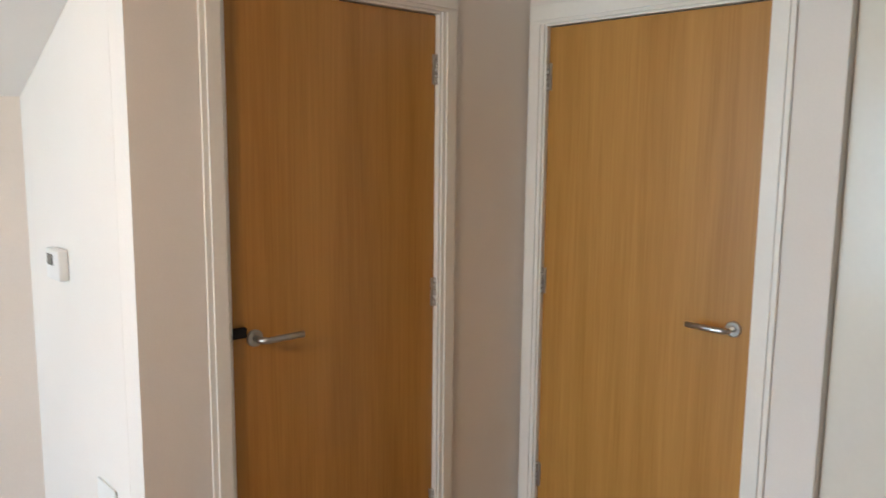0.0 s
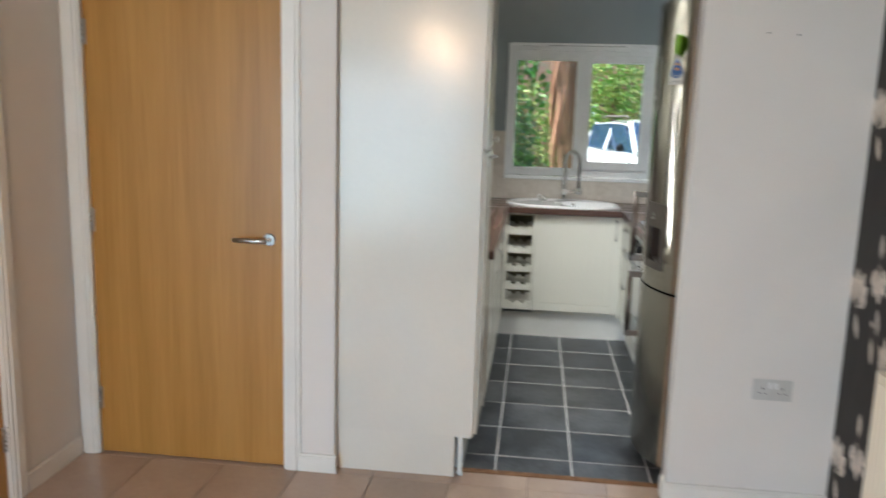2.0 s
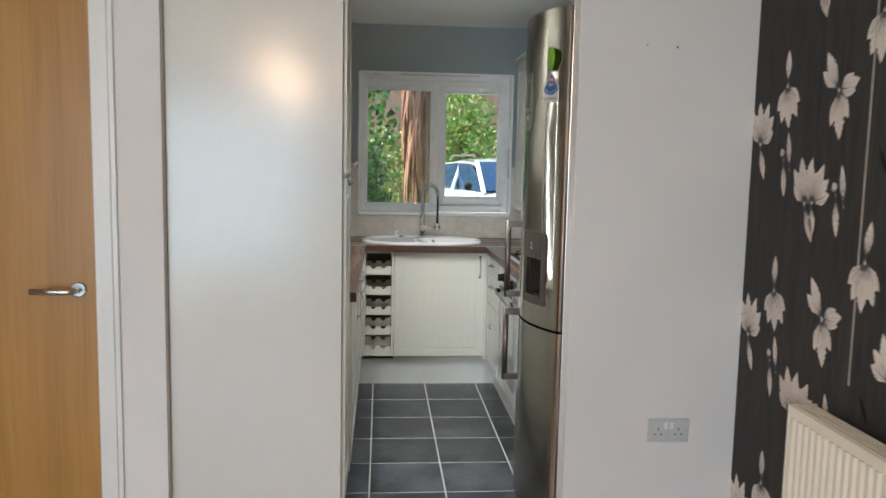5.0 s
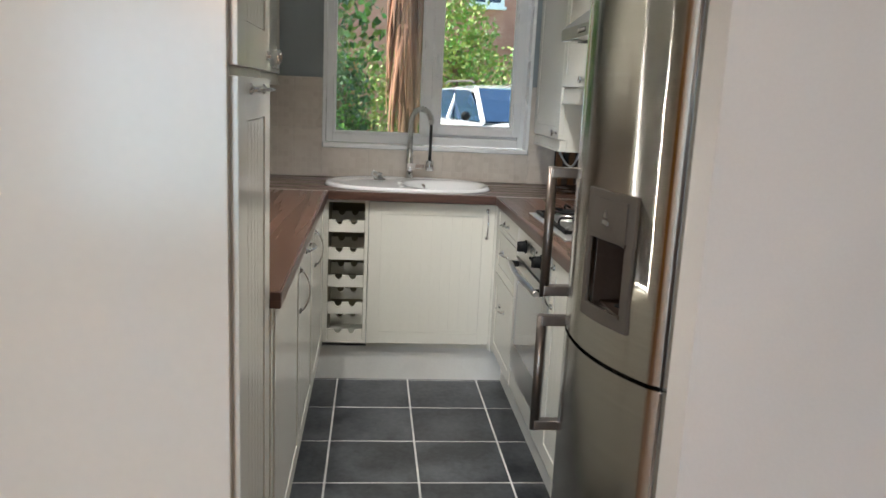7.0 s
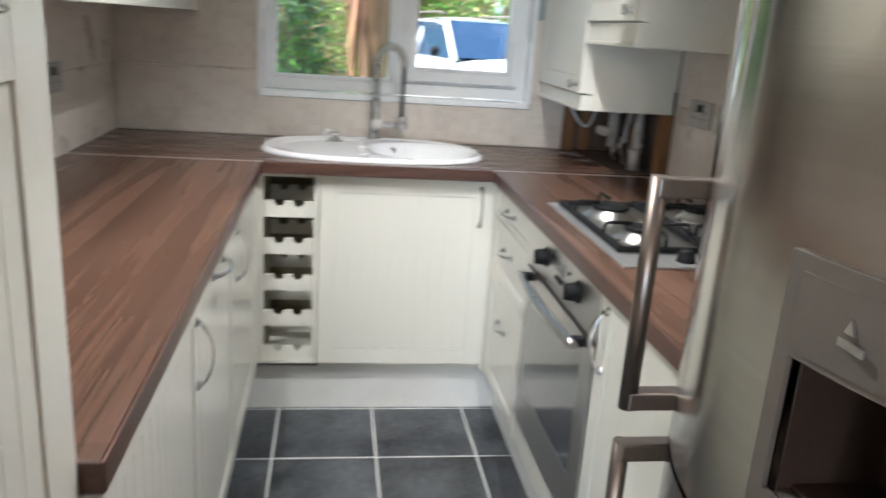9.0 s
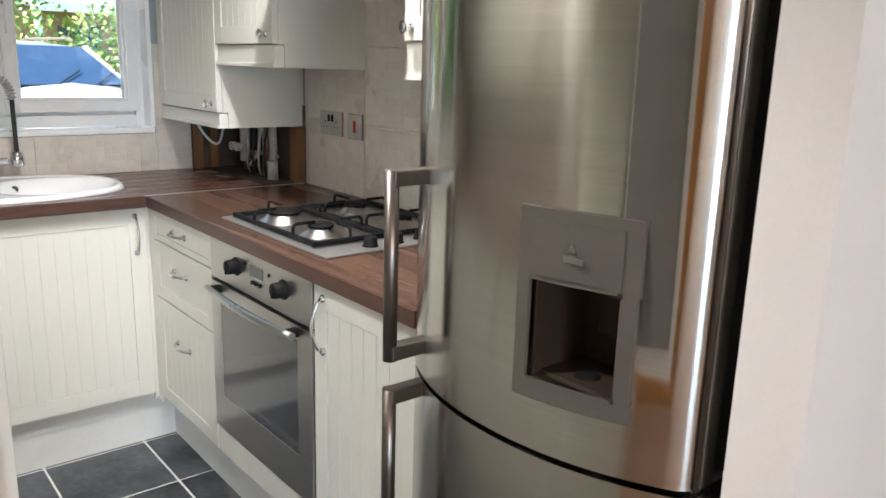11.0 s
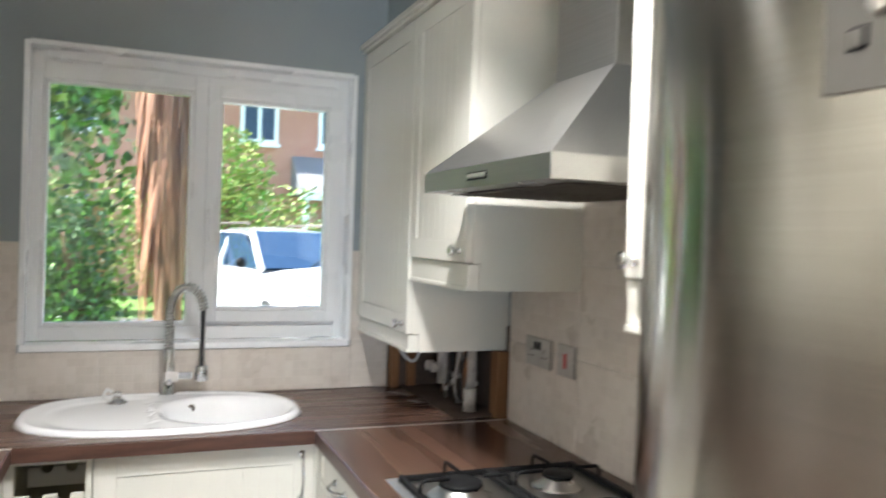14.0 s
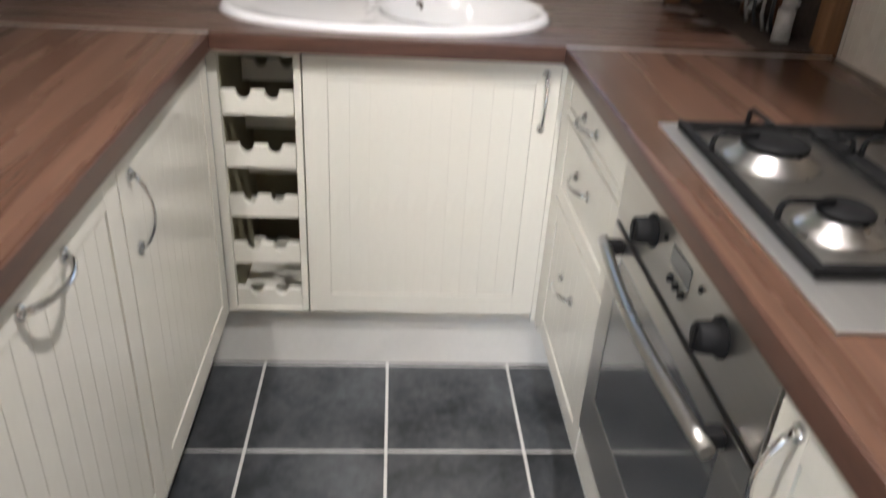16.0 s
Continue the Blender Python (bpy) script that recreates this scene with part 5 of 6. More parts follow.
def lettering(text, x, y, size, mat, parent, turn=0.0, name="lettering"):
    cu = bpy.data.curves.new(name, "FONT")
    cu.body, cu.size, cu.align_x = text, size, "CENTER"
    tmp = new(name, cu)
    dg = bpy.context.evaluated_depsgraph_get()
    me = bpy.data.meshes.new_from_object(tmp.evaluated_get(dg))
    bpy.data.objects.remove(tmp)
    me.transform(SM @ Matrix.Translation((x, y, 0.0012)) @ Matrix.Rotation(radians(turn), 4, "Z"))
    me.materials.clear()
    me.materials.append(mat)
    ob = new(name, me)
    ob.parent = parent
    ob.matrix_parent_inverse = WORLD[parent].inverted()
    return ob


lettering("RECOMMENDED", 0, 0.0085, 0.0122, INK, stick)
word = "ENERGY EFFICIENCY"
for k, ch in enumerate(word):
    if ch != " ":
        a = 229 + (311 - 229) * k / (len(word) - 1)
        lettering(ch, 0.061 * math.cos(radians(a)), 0.095 + 0.061 * math.sin(radians(a)), 0.0098, STICKW, stick, a + 90)
bm = bmesh.new()
lathe(bm, [(0.04, 0), (0.04, 0.006), (0.036, 0.012), (0.02, 0.015), (0.001, 0.016)], (2.966, bow(2.966, 0.0005), 1.818), "y", 28)
mg = part("fridge_magnet", bm, GREENP, None)
tagged(mg, "round lime green magnet on the fridge door", "magnet")

# ---- sockets by the hob ----
socket_pair("double_socket", "+y", YR + 0.0085, 4.728, 4.875, 1.108, 1.192, SOCKET, "brushed steel double socket on cream tiles", 2, BLACK)
socket_pair("cooker_switch", "+y", YR + 0.0085, 4.602, 4.69, 1.106, 1.192, SOCKET, "brushed steel cooker switch with red rocker", 1, RED, "switch")
socket_pair("double_socket", "-y", YK - 0.0085, 4.828, 4.973, 1.102, 1.19, SOCKET, "brushed steel double socket above the worktop", 2, BLACK)

# ---- open pipe corner between worktop and cabinet ----
hole = thing("open_pipe_corner", (5.3, 0.6, 0.91), "opened boxed corner with battens, pipes and cables", "pipework")
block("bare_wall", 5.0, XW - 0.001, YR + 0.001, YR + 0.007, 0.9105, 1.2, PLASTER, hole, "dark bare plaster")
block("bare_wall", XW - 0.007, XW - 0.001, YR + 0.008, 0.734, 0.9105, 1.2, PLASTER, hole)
for b in ((5.0, 5.035, YR + 0.008, YR + 0.045, 0.911, 1.12), (5.06, 5.085, YR + 0.008, YR + 0.03, 0.911, 1.12), (XW - 0.045, XW - 0.008, 0.70, 0.73, 0.911, 1.12), (XW - 0.03, XW - 0.008, 0.63, 0.66, 0.911, 1.12)):
    block("batten", *b, TIMBER, hole, "raw softwood batten", bevel=0.001)
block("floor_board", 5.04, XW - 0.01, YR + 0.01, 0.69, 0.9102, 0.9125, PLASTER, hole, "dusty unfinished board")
for pts, r, mt in (([(5.12, 0.60, 0.912), (5.12, 0.60, 0.96), (5.12, 0.60, 0.985)], [0.022, 0.02, 0.021], PIPE),
                   ([(5.12, 0.60, 0.985), (5.13, 0.59, 1.03), (5.16, 0.58, 1.14)], 0.016, PIPE),
                   ([(5.2, 0.58, 0.912), (5.2, 0.58, 1.14)], 0.011, COPPER), ([(5.24, 0.57, 0.912), (5.24, 0.57, 1.14)], 0.011, PIPE),
                   ([(5.28, 0.62, 0.95), (5.28, 0.58, 1.0), (5.28, 0.57, 1.14)], 0.0075, PIPE), ([(5.36, 0.60, 0.96), (5.36, 0.60, 1.14)], 0.02, PIPE),
                   ([(5.12, 0.58, 1.0), (5.24, 0.57, 1.0), (5.40, 0.58, 0.99)], 0.009, PIPE), ([(5.44, 0.56, 0.912), (5.44, 0.56, 1.14)], 0.011, COPPER)):
    bm = bmesh.new()
    tube(bm, pts, r, 12)
    part("pipe", bm, mt, hole, "dusty pipe")
for k in range(4):
    bm = bmesh.new()
    x0 = 5.15 + 0.05 * k
    tube(bm, [(x0, 0.585 + 0.012 * k, 1.14), (x0 + 0.012, 0.61, 1.06 - 0.02 * k), (x0 - 0.01, 0.625, 0.99), (x0 + 0.02, 0.61, 0.95), (x0 + 0.04, 0.59, 0.913)], 0.0045, 8)
    part("cable", bm, PIPE if k % 2 else RUBBER, hole)
bm = bmesh.new()
tube(bm, [(5.52 - 0.17 * math.sin(math.pi * k / 14) ** 2 * 0.3, 0.745 - 0.14 * k / 14, 1.13 - 0.11 * math.sin(math.pi * k / 14)) for k in range(15)], 0.0055, 8)
part("cable", bm, WHITEPLA, hole, "looped white cable")
for x in (5.33, 5.38):
    bm = bmesh.new()
    tube(bm, [(x, 0.63, 1.02), (x, 0.655, 1.02)], 0.017, 12)
    part("valve", bm, PIPE, hole)
for x0, y0, y1 in ((5.44, 0.69, 0.78), (5.3, 0.7, 0.75)):
    bm = bmesh.new()
    abox(bm, -0.002, 0.002, -(y1 - y0) / 2, (y1 - y0) / 2, 0, 0.0015)
    bmesh.ops.transform(bm, matrix=Matrix.Translation((x0, (y0 + y1) / 2, 0.911)) @ Matrix.Rotation(radians(-55), 4, "Z"), verts=bm.verts)
    part("paint_scrape", bm, WHITEPLA, hole, "thin white strip of old sealant")


# ---- outside ----
def leaf_cloud(name, blobs, count, size, mats, seed, label, category, droop=0.3, kind=""):
    """Many small bent leaves scattered in the shells of overlapping clumps."""
    rnd = random.Random(seed)
    vs, fs, mi = [], [], []
    tot = sum(b[3] * b[4] * b[5] for b in blobs)
    for cx, cy, cz, rx, ry, rz in blobs:
        for _ in range(int(count * rx * ry * rz / tot)):
            while True:
                p = Vector((rnd.uniform(-1, 1), rnd.uniform(-1, 1), rnd.uniform(-1, 1)))
                if 0.25 < p.length < 1.0 + 0.25 * noise.noise(p * 2.3 + Vector((cx, cy, cz))):
                    break
            c = Vector((cx + p.x * rx, cy + p.y * ry, cz + p.z * rz))
            d = (p + Vector((rnd.gauss(0, 0.6), rnd.gauss(0, 0.6), rnd.gauss(0, 0.6) - droop))).normalized()
            s = d.orthogonal().normalized()
            s.rotate(Matrix.Rotation(rnd.uniform(0, 6.28), 3, d))
            u = d.cross(s)
            L, Wd = size * rnd.uniform(0.6, 1.3), size * rnd.uniform(0.25, 0.45)
            i = len(vs)
            vs += [c, c + s * L * 0.5 + u * Wd, c + s * L, c + s * L * 0.5 - u * Wd + d * Wd * 0.4]
            fs += [(i, i + 1, i + 2, i + 3)]
            mi.append(rnd.randrange(len(mats)))
    me = bpy.data.meshes.new(name)
    me.from_pydata([tuple(v) for v in vs], [], fs)
    for k in mats:
        me.materials.append(k)
    me.polygons.foreach_set("material_index", mi)
    return me


LEAF1 = material("sunlit_green_leaf", (0.06, 0.17, 0.014), (0.13, 0.30, 0.03), 0.5, scale=(3, 3, 3), bump=0)
LEAF2 = material("dark_green_leaf", (0.018, 0.065, 0.01), (0.035, 0.11, 0.016), 0.5, scale=(3, 3, 3), bump=0)
LEAF3 = material("yellow_green_leaf", (0.16, 0.22, 0.03), (0.24, 0.30, 0.05), 0.55, scale=(3, 3, 3), bump=0)
for _m in (LEAF1, LEAF2, LEAF3):
    _b = _m.node_tree.nodes["Principled BSDF"]
    _b.inputs["Transmission Weight"].default_value = 0.0
    _b.inputs["Subsurface Weight"].default_value = 0.15
BARK = material("brown_bark", (0.12, 0.065, 0.035), (0.22, 0.13, 0.08), 0.9, scale=(18, 18, 4), bump=0.5)
FROND = material("dry_red_brown_frond", (0.16, 0.060, 0.032), (0.40, 0.19, 0.115), 0.75, scale=(30, 30, 3), fine=(120, 120, 10), bump=0.2, rand=0.35, span=(0.3, 0.7))
GRASS = material("mown_grass", (0.06, 0.14, 0.02), (0.12, 0.24, 0.04), 0.9, scale=(3, 3, 3), fine=(60, 60, 60), bump=0.5)
TARMAC = material("grey_tarmac", (0.05, 0.05, 0.05), (0.075, 0.073, 0.07), 0.9, scale=(3, 3, 3), fine=(150, 150, 150), bump=0.3)
BRICK = material("red_brick", (0.40, 0.17, 0.12), (0.48, 0.24, 0.18), 0.85, scale=(5, 5, 14), fine=(30, 30, 60), bump=0.3)
ROOFM = material("grey_roof_tile", (0.12, 0.125, 0.135), (0.18, 0.185, 0.195), 0.8, scale=(3, 3, 12), bump=0.3)
CARW = material("white_car_paint", (0.78, 0.78, 0.78), (0.75, 0.75, 0.75), 0.15, bump=0, coat=1.0)
# sky reflected in the car's glass is put into this blue base colour
CARGLASS = material("reflected_sky_car_glass", (0.016, 0.036, 0.075), (0.022, 0.048, 0.095), 0.1, bump=0, spec=0.3)
FENCE = material("orange_stained_fence_board", (0.46, 0.22, 0.085), (0.34, 0.15, 0.055), 0.8, scale=(10, 10, 1.5), bump=0.2)
GZ = -0.12

bm = bmesh.new()
bmesh.ops.create_grid(bm, x_segments=12, y_segments=12, size=180)
for v in bm.verts:
    v.co.z = GZ
part_g = part("ground", bm, GRASS)
tagged(part_g, "mown green lawn reaching into the distance", "ground", kind="structure")
structure("road", [(11.8, 17.2, -60, 60, GZ, GZ + 0.012)], TARMAC, "grey tarmac parking road beyond the lawn", "road")


def tree(name, x, y, height, blobs, count, size, mats, seed, label, category):
    t = thing(name, (x, y, GZ), label, category)
    bm = bmesh.new()
    tube(bm, [(x, y, GZ), (x + 0.03, y - 0.02, height * 0.3), (x - 0.02, y + 0.04, height * 0.62), (x, y, height * 0.85)], [0.1, 0.08, 0.06, 0.02], 9)
    rnd = random.Random(seed)
    for k in range(9):
        z = height * (0.25 + 0.06 * k)
        a = rnd.uniform(0, 6.28)
        r = 0.9 * min(b[3] for b in blobs)
        tube(bm, [(x, y, z), (x + 0.5 * r * math.cos(a), y + 0.5 * r * math.sin(a), z + 0.2), (x + r * math.cos(a), y + r * math.sin(a), z + 0.35)], [0.04, 0.025, 0.008], 6)
    part("trunk", bm, BARK, t)
    me = leaf_cloud("crown", blobs, count, size, mats, seed, "", "")
    c = new("crown", me)
    c.parent = t
    c.matrix_parent_inverse = WORLD[t].inverted()
    tagged(c, "dense small green leaves", kind="stuff")
    return t


tree("tree", 9.6, 3.3, 4.2, [(9.5, 3.2, 2.9, 1.3, 1.5, 1.3), (9.9, 2.3, 3.4, 1.0, 1.0, 1.1), (9.4, 4.2, 2.3, 1.2, 1.2, 1.4), (9.3, 2.5, 2.0, 0.8, 0.9, 0.9), (10.0, 3.6, 1.2, 1.2, 1.6, 1.3)], 26000, 0.1, (LEAF1, LEAF1, LEAF3, LEAF2), 3, "broad bright green leafy garden tree", "tree")
tree("shrub", 8.2, 1.98, 1.6, [(8.2, 1.98, 0.55, 0.36, 0.38, 0.65), (8.2, 1.96, 1.15, 0.24, 0.25, 0.5)], 6500, 0.05, (LEAF2, LEAF2, LEAF1), 5, "dark green upright evergreen shrub on lawn", "shrub")
tree("hedge_bush", 8.7, 2.75, 1.5, [(8.7, 2.75, 0.6, 0.5, 0.55, 0.8), (8.8, 3.5, 0.6, 0.5, 0.6, 0.8), (8.9, 2.3, 0.3, 0.35, 0.35, 0.45)], 8000, 0.06, (LEAF2, LEAF1), 8, "dense dark green garden bush", "bush")

tree("young_tree", 17.0, 0.1, 3.0, [(17.0, 0.1, 2.5, 0.75, 0.8, 0.8), (17.1, 0.5, 1.8, 0.6, 0.6, 0.7), (16.9, -0.25, 1.9, 0.5, 0.5, 0.6)], 2600, 0.1, (LEAF3, LEAF1, LEAF3), 31, "small airy light green tree across the road", "tree")

# palm with a skirt of dead fronds
palm = thing("palm_tree", (7.05, 1.47, GZ), "palm trunk wrapped in hanging dry brown fronds", "palm tree")
bm = bmesh.new()
tube(bm, [(7.05, 1.47, GZ), (7.04, 1.46, 1.0), (7.06, 1.47, 2.2), (7.05, 1.47, 3.3)], [0.075, 0.06, 0.065, 0.07], 12)
part("trunk", bm, BARK, palm)
rnd = random.Random(11)
for k in range(190):
    a = rnd.uniform(0, 6.28)
    z1 = rnd.uniform(1.7, 3.3)
    ln = rnd.uniform(0.5, 0.95)
    r0, r1 = 0.06, rnd.uniform(0.10, 0.21) * (0.45 + 0.28 * z1 / 2)
    w = rnd.uniform(0.010, 0.024)
    ca, sa = math.cos(a), math.sin(a)
    tw = rnd.uniform(-0.4, 0.4)
    bm = bmesh.new()
    prev = None
    for j in range(6):
        q = j / 5
        r = r0 + (r1 - r0) * math.sin(q * 1.9) * 1.02
        ww = w * (1 - q ** 3) + 0.001
        px, py, pz = 7.05 + r * math.cos(a + tw * q), 1.47 + r * math.sin(a + tw * q), z1 - ln * q
        row = (bm.verts.new((px - sa * ww, py + ca * ww, pz)), bm.verts.new((px + ca * 0.006, py + sa * 0.006, pz)), bm.verts.new((px + sa * ww, py - ca * ww, pz)))
        if prev:
            for i in range(2):
                bm.faces.new((prev[i], prev[i + 1], row[i + 1], row[i])).smooth = True
        prev = row
    part("dead_frond", bm, FROND, palm, recalc=False)

# boundary hedge before the house
me = leaf_cloud("hedge", [(18.2, -7 + 1.1 * k, 1.1, 0.7, 0.9, 1.35) for k in range(14)], 18000, 0.11, (LEAF3, LEAF3, LEAF1), 21, "", "")
hd = new("hedge", me)
tagged(hd, "clipped yellow-green boundary hedge before the house", "hedge", kind="stuff")

# brick house across the road
house = thing("house", (24, -2, GZ), "two-storey red brick house with white windows and porch", "house")
block("wall", 22.0, 29.0, -9.5, 4.6, GZ, 5.1, BRICK, house)
bm = bmesh.new()
prism(bm, [(21.6, 5.1), (25.5, 7.9), (29.4, 5.1), (29.4, 5.0), (21.6, 5.0)], "y", -9.9, 5.0)
part("roof", bm, ROOFM, house)
block("fascia", 21.55, 21.62, -9.9, 5.0, 4.95, 5.15, UPVC, house, "white fascia board")
for y, z in ((2.9, 4.2), (0.7, 4.2), (-1.1, 4.2), (-3.0, 4.2), (-6.0, 4.2), (3.0, 1.5), (0.6, 1.5), (-6.0, 1.5)):
    bm = bmesh.new()
    ring(bm, 21.94, 22.05, y - 0.45, y + 0.45, z - 0.6, z + 0.6, 0.09)
    abox(bm, 21.95, 22.04, y - 0.04, y + 0.04, z - 0.51, z + 0.51)
    w = part("window", bm, UPVC, house, "white framed window")
    block("pane", 21.985, 21.995, y - 0.36, y + 0.36, z - 0.51, z + 0.51, CARGLASS, w)
    block("sill", 21.88, 21.99, y - 0.5, y + 0.5, z - 0.68, z - 0.605, UPVC, w)
bm = bmesh.new()
prism(bm, [(20.4, 2.35), (21.99, 3.35), (21.99, 2.35)], "y", -4.6, -1.9)
part("porch_roof", bm, ROOFM, house, "grey tiled lean-to porch roof")
block("porch_fascia", 20.34, 20.42, -4.65, -1.85, 2.22, 2.4, UPVC, house)
for y in (-4.5, -2.0):
    block("porch_post", 20.5, 20.62, y - 0.06, y + 0.06, GZ, 2.34, UPVC, house)
block("porch_door", 21.9, 21.99, -3.6, -2.7, GZ, 2.0, CARGLASS, house)

# fence boards at the side of the garden
fence = thing("garden_fence", (11.4, 5, GZ), "orange-brown wooden board fence behind the bushes", "fence")
for k in range(40):
    y = 1.9 + 0.152 * k
    block("board", 11.4, 11.42, y, y + 0.145, GZ, 1.72 + 0.02 * math.sin(k * 1.7), FENCE, fence)

# parked car
car = thing("car", (14.6, -0.55, GZ), "white parked car with sky reflection coloured into its windscreen", "car")
CM = Matrix.Translation((14.6, -0.55, GZ + 0.012)) @ Matrix.Rotation(radians(194), 4, "Z") @ Matrix.Scale(1.06, 4)


def car_part(name, bm, mat, parent=None, label=""):
    bmesh.ops.transform(bm, matrix=CM, verts=bm.verts)
    return part(name, bm, mat, parent or car, label, smooth=35)


def loft(bm, sections):
    """Skins cross sections of equal length."""
    rows_ = [[bm.verts.new(p) for p in s] for s in sections]
    n = len(rows_[0])
    for a, b in zip(rows_, rows_[1:]):
        for k in range(n):
            bm.faces.new((a[k], a[(k + 1) % n], b[(k + 1) % n], b[k])).smooth = True
    bm.faces.new(rows_[0][::-1])
    bm.faces.new(rows_[-1])


def car_section(x, hw, z0, z1, crown=0.04):
    return [(x, -hw, z0), (x, -hw * 1.02, (z0 + z1) / 2), (x, -hw * 0.94, z1 - 0.06), (x, -hw * 0.6, z1), (x, 0, z1 + crown), (x, hw * 0.6, z1), (x, hw * 0.94, z1 - 0.06), (x, hw * 1.02, (z0 + z1) / 2), (x, hw, z0)]


bm = bmesh.new()
loft(bm, [car_section(2.05, 0.6, 0.35, 0.62), car_section(1.95, 0.78, 0.25, 0.74), car_section(1.4, 0.87, 0.2, 0.92), car_section(0.85, 0.89, 0.2, 1.02), car_section(-0.3, 0.9, 0.2, 1.03), car_section(-1.6, 0.88, 0.22, 1.05), car_section(-2.05, 0.75, 0.3, 0.95)])
car_part("body", bm, CARW)
bm = bmesh.new()
loft(bm, [car_section(0.2, 0.66, 1.42, 1.50, 0.02), car_section(-0.4, 0.68, 1.45, 1.54, 0.02), car_section(-1.3, 0.64, 1.42, 1.52, 0.02), car_section(-1.75, 0.6, 1.36, 1.44, 0.02)])
car_part("roof", bm, CARW)
for s in (-1, 1):
    bm = bmesh.new()
    tube(bm, [(0.95, s * 0.8, 1.0), (0.2, s * 0.64, 1.48)], 0.04, 8)
    tube(bm, [(-0.45, s * 0.85, 1.0), (-0.5, s * 0.67, 1.48)], 0.035, 8)
    tube(bm, [(-1.9, s * 0.78, 1.0), (-1.6, s * 0.62, 1.45)], 0.05, 8)
    car_part("pillar", bm, CARW)
    bm = bmesh.new()
    tube(bm, [(0.0, s * 0.6, 1.56), (-0.1, s * 0.6, 1.6), (-1.3, s * 0.58, 1.59), (-1.4, s * 0.58, 1.55)], 0.017, 8)
    car_part("roof_rail", bm, PANEL, label="dark roof rail")
    bm = bmesh.new()
    lathe(bm, [(0.02, -0.06), (0.06, -0.04), (0.068, 0.02), (0.04, 0.05)], (0.75, s * 1.0, 1.08), "x", 12)
    car_part("mirror", bm, BLACK, label="dark door mirror")
    bm = bmesh.new()
    prism(bm, [(0.85, 1.0), (0.15, 1.45), (-0.45, 1.46), (-0.42, 1.0)], "y", s * 0.74 - 0.01, s * 0.74 + 0.01)
    prism(bm, [(-0.5, 1.0), (-0.53, 1.46), (-1.5, 1.43), (-1.8, 1.0)], "y", s * 0.74 - 0.01, s * 0.74 + 0.01)
    car_part("side_glass", bm, CARGLASS, label="dark side glass with reflected sky in its colour")
    for x in (1.3, -1.35):
        bm = bmesh.new()
        lathe(bm, [(0.22, -0.1), (0.32, -0.09), (0.325, 0.0), (0.32, 0.09), (0.22, 0.1)], (x, s * 0.8, 0.325), "y", 24)
        w = car_part("tyre", bm, RUBBER)
        bm = bmesh.new()
        lathe(bm, [(0.21, -0.105), (0.2, 0.0), (0.21, 0.105)], (x, s * 0.8, 0.325), "y", 18)
        car_part("rim", bm, STEEL, w)
    bm = bmesh.new()
    lathe(bm, [(0.11, 0), (0.1, 0.05), (0.02, 0.07)], (1.9, s * 0.6, 0.66), "x", 14)
    car_part("headlight", bm, CHROME, label="clear headlight")
# windscreen: its blue is a sky reflection held in the colour
bm = bmesh.new()
q = [(0.98, -0.76, 1.02), (0.98, 0.76, 1.02), (0.2, 0.62, 1.49), (0.2, -0.62, 1.49)]
bm.faces.new([bm.verts.new(p) for p in q])
bm.faces.new([bm.verts.new((p[0] - 0.03, p[1], p[2] - 0.03)) for p in q][::-1])
car_part("windscreen", bm, CARGLASS, label="large windscreen with reflected sky in its blue colour")
bm = bmesh.new()
q = [(-1.98, -0.7, 1.02), (-1.98, 0.7, 1.02), (-1.7, 0.6, 1.42), (-1.7, -0.6, 1.42)]
bm.faces.new([bm.verts.new(p) for p in q])
car_part("rear_glass", bm, CARGLASS)
for s in (-0.15, 0.35):
    bm = bmesh.new()
    tube(bm, [(1.0, s, 1.03), (0.75, s + 0.4, 1.19)], 0.009, 6)
    car_part("wiper", bm, BLACK)


# ---- printed flowers on the papered wall ----
def petal(bm, ang, length, width, mi, base=(0, 0), teeth=4):
    """A feathered petal: narrow foot, broad middle, ragged pointed tip."""
    ca, sa = math.cos(radians(ang)), math.sin(radians(ang))
    w = 0.0012 + 0.00025 * mi

    def at(u, v, z=0.0):
        return bm.verts.new((base[0] + u * ca - v * sa, w + z, base[1] + u * sa + v * ca))

    def half(q):
        return width * 0.5 * (0.07 + 0.93 * math.sin(math.pi * min(1.0, q * 0.99) ** 1.3) ** 1.35)
    side = []
    for k in range(19):
        q = k / 18
        notch = 0.72 if (q > 0.5 and k % 2) else 1.0
        side.append((q * length, half(q) * notch))
    side[-1] = (length, 0.0)
    pts = side + [(u, -v * (0.94 if k % 3 else 1.05)) for k, (u, v) in list(enumerate(side))[-2::-1]]
    bm.faces.new([at(u, v) for u, v in pts]).material_index = 0
    for t, s in ((0.0, 0.8), (0.5, 0.68), (-0.5, 0.68), (0.96, 0.6), (-0.96, 0.6)):
        line = [(q * length, half(q) * t) for q in (0.06 + (s - 0.06) * k / 5 for k in range(6))]
        for i, (p, r) in enumerate(zip(line, line[1:])):
            lw = 0.0011 * (1 - i / 6)
            n_ = Vector((-(r[1] - p[1]), r[0] - p[0])).normalized() * lw
            g = bm.faces.new([at(p[0] + n_.x, p[1] + n_.y, 0.00012), at(r[0] + n_.x, r[1] + n_.y, 0.00012), at(r[0] - n_.x, r[1] - n_.y, 0.00012), at(p[0] - n_.x, p[1] - n_.y, 0.00012)])
            g.material_index = 1


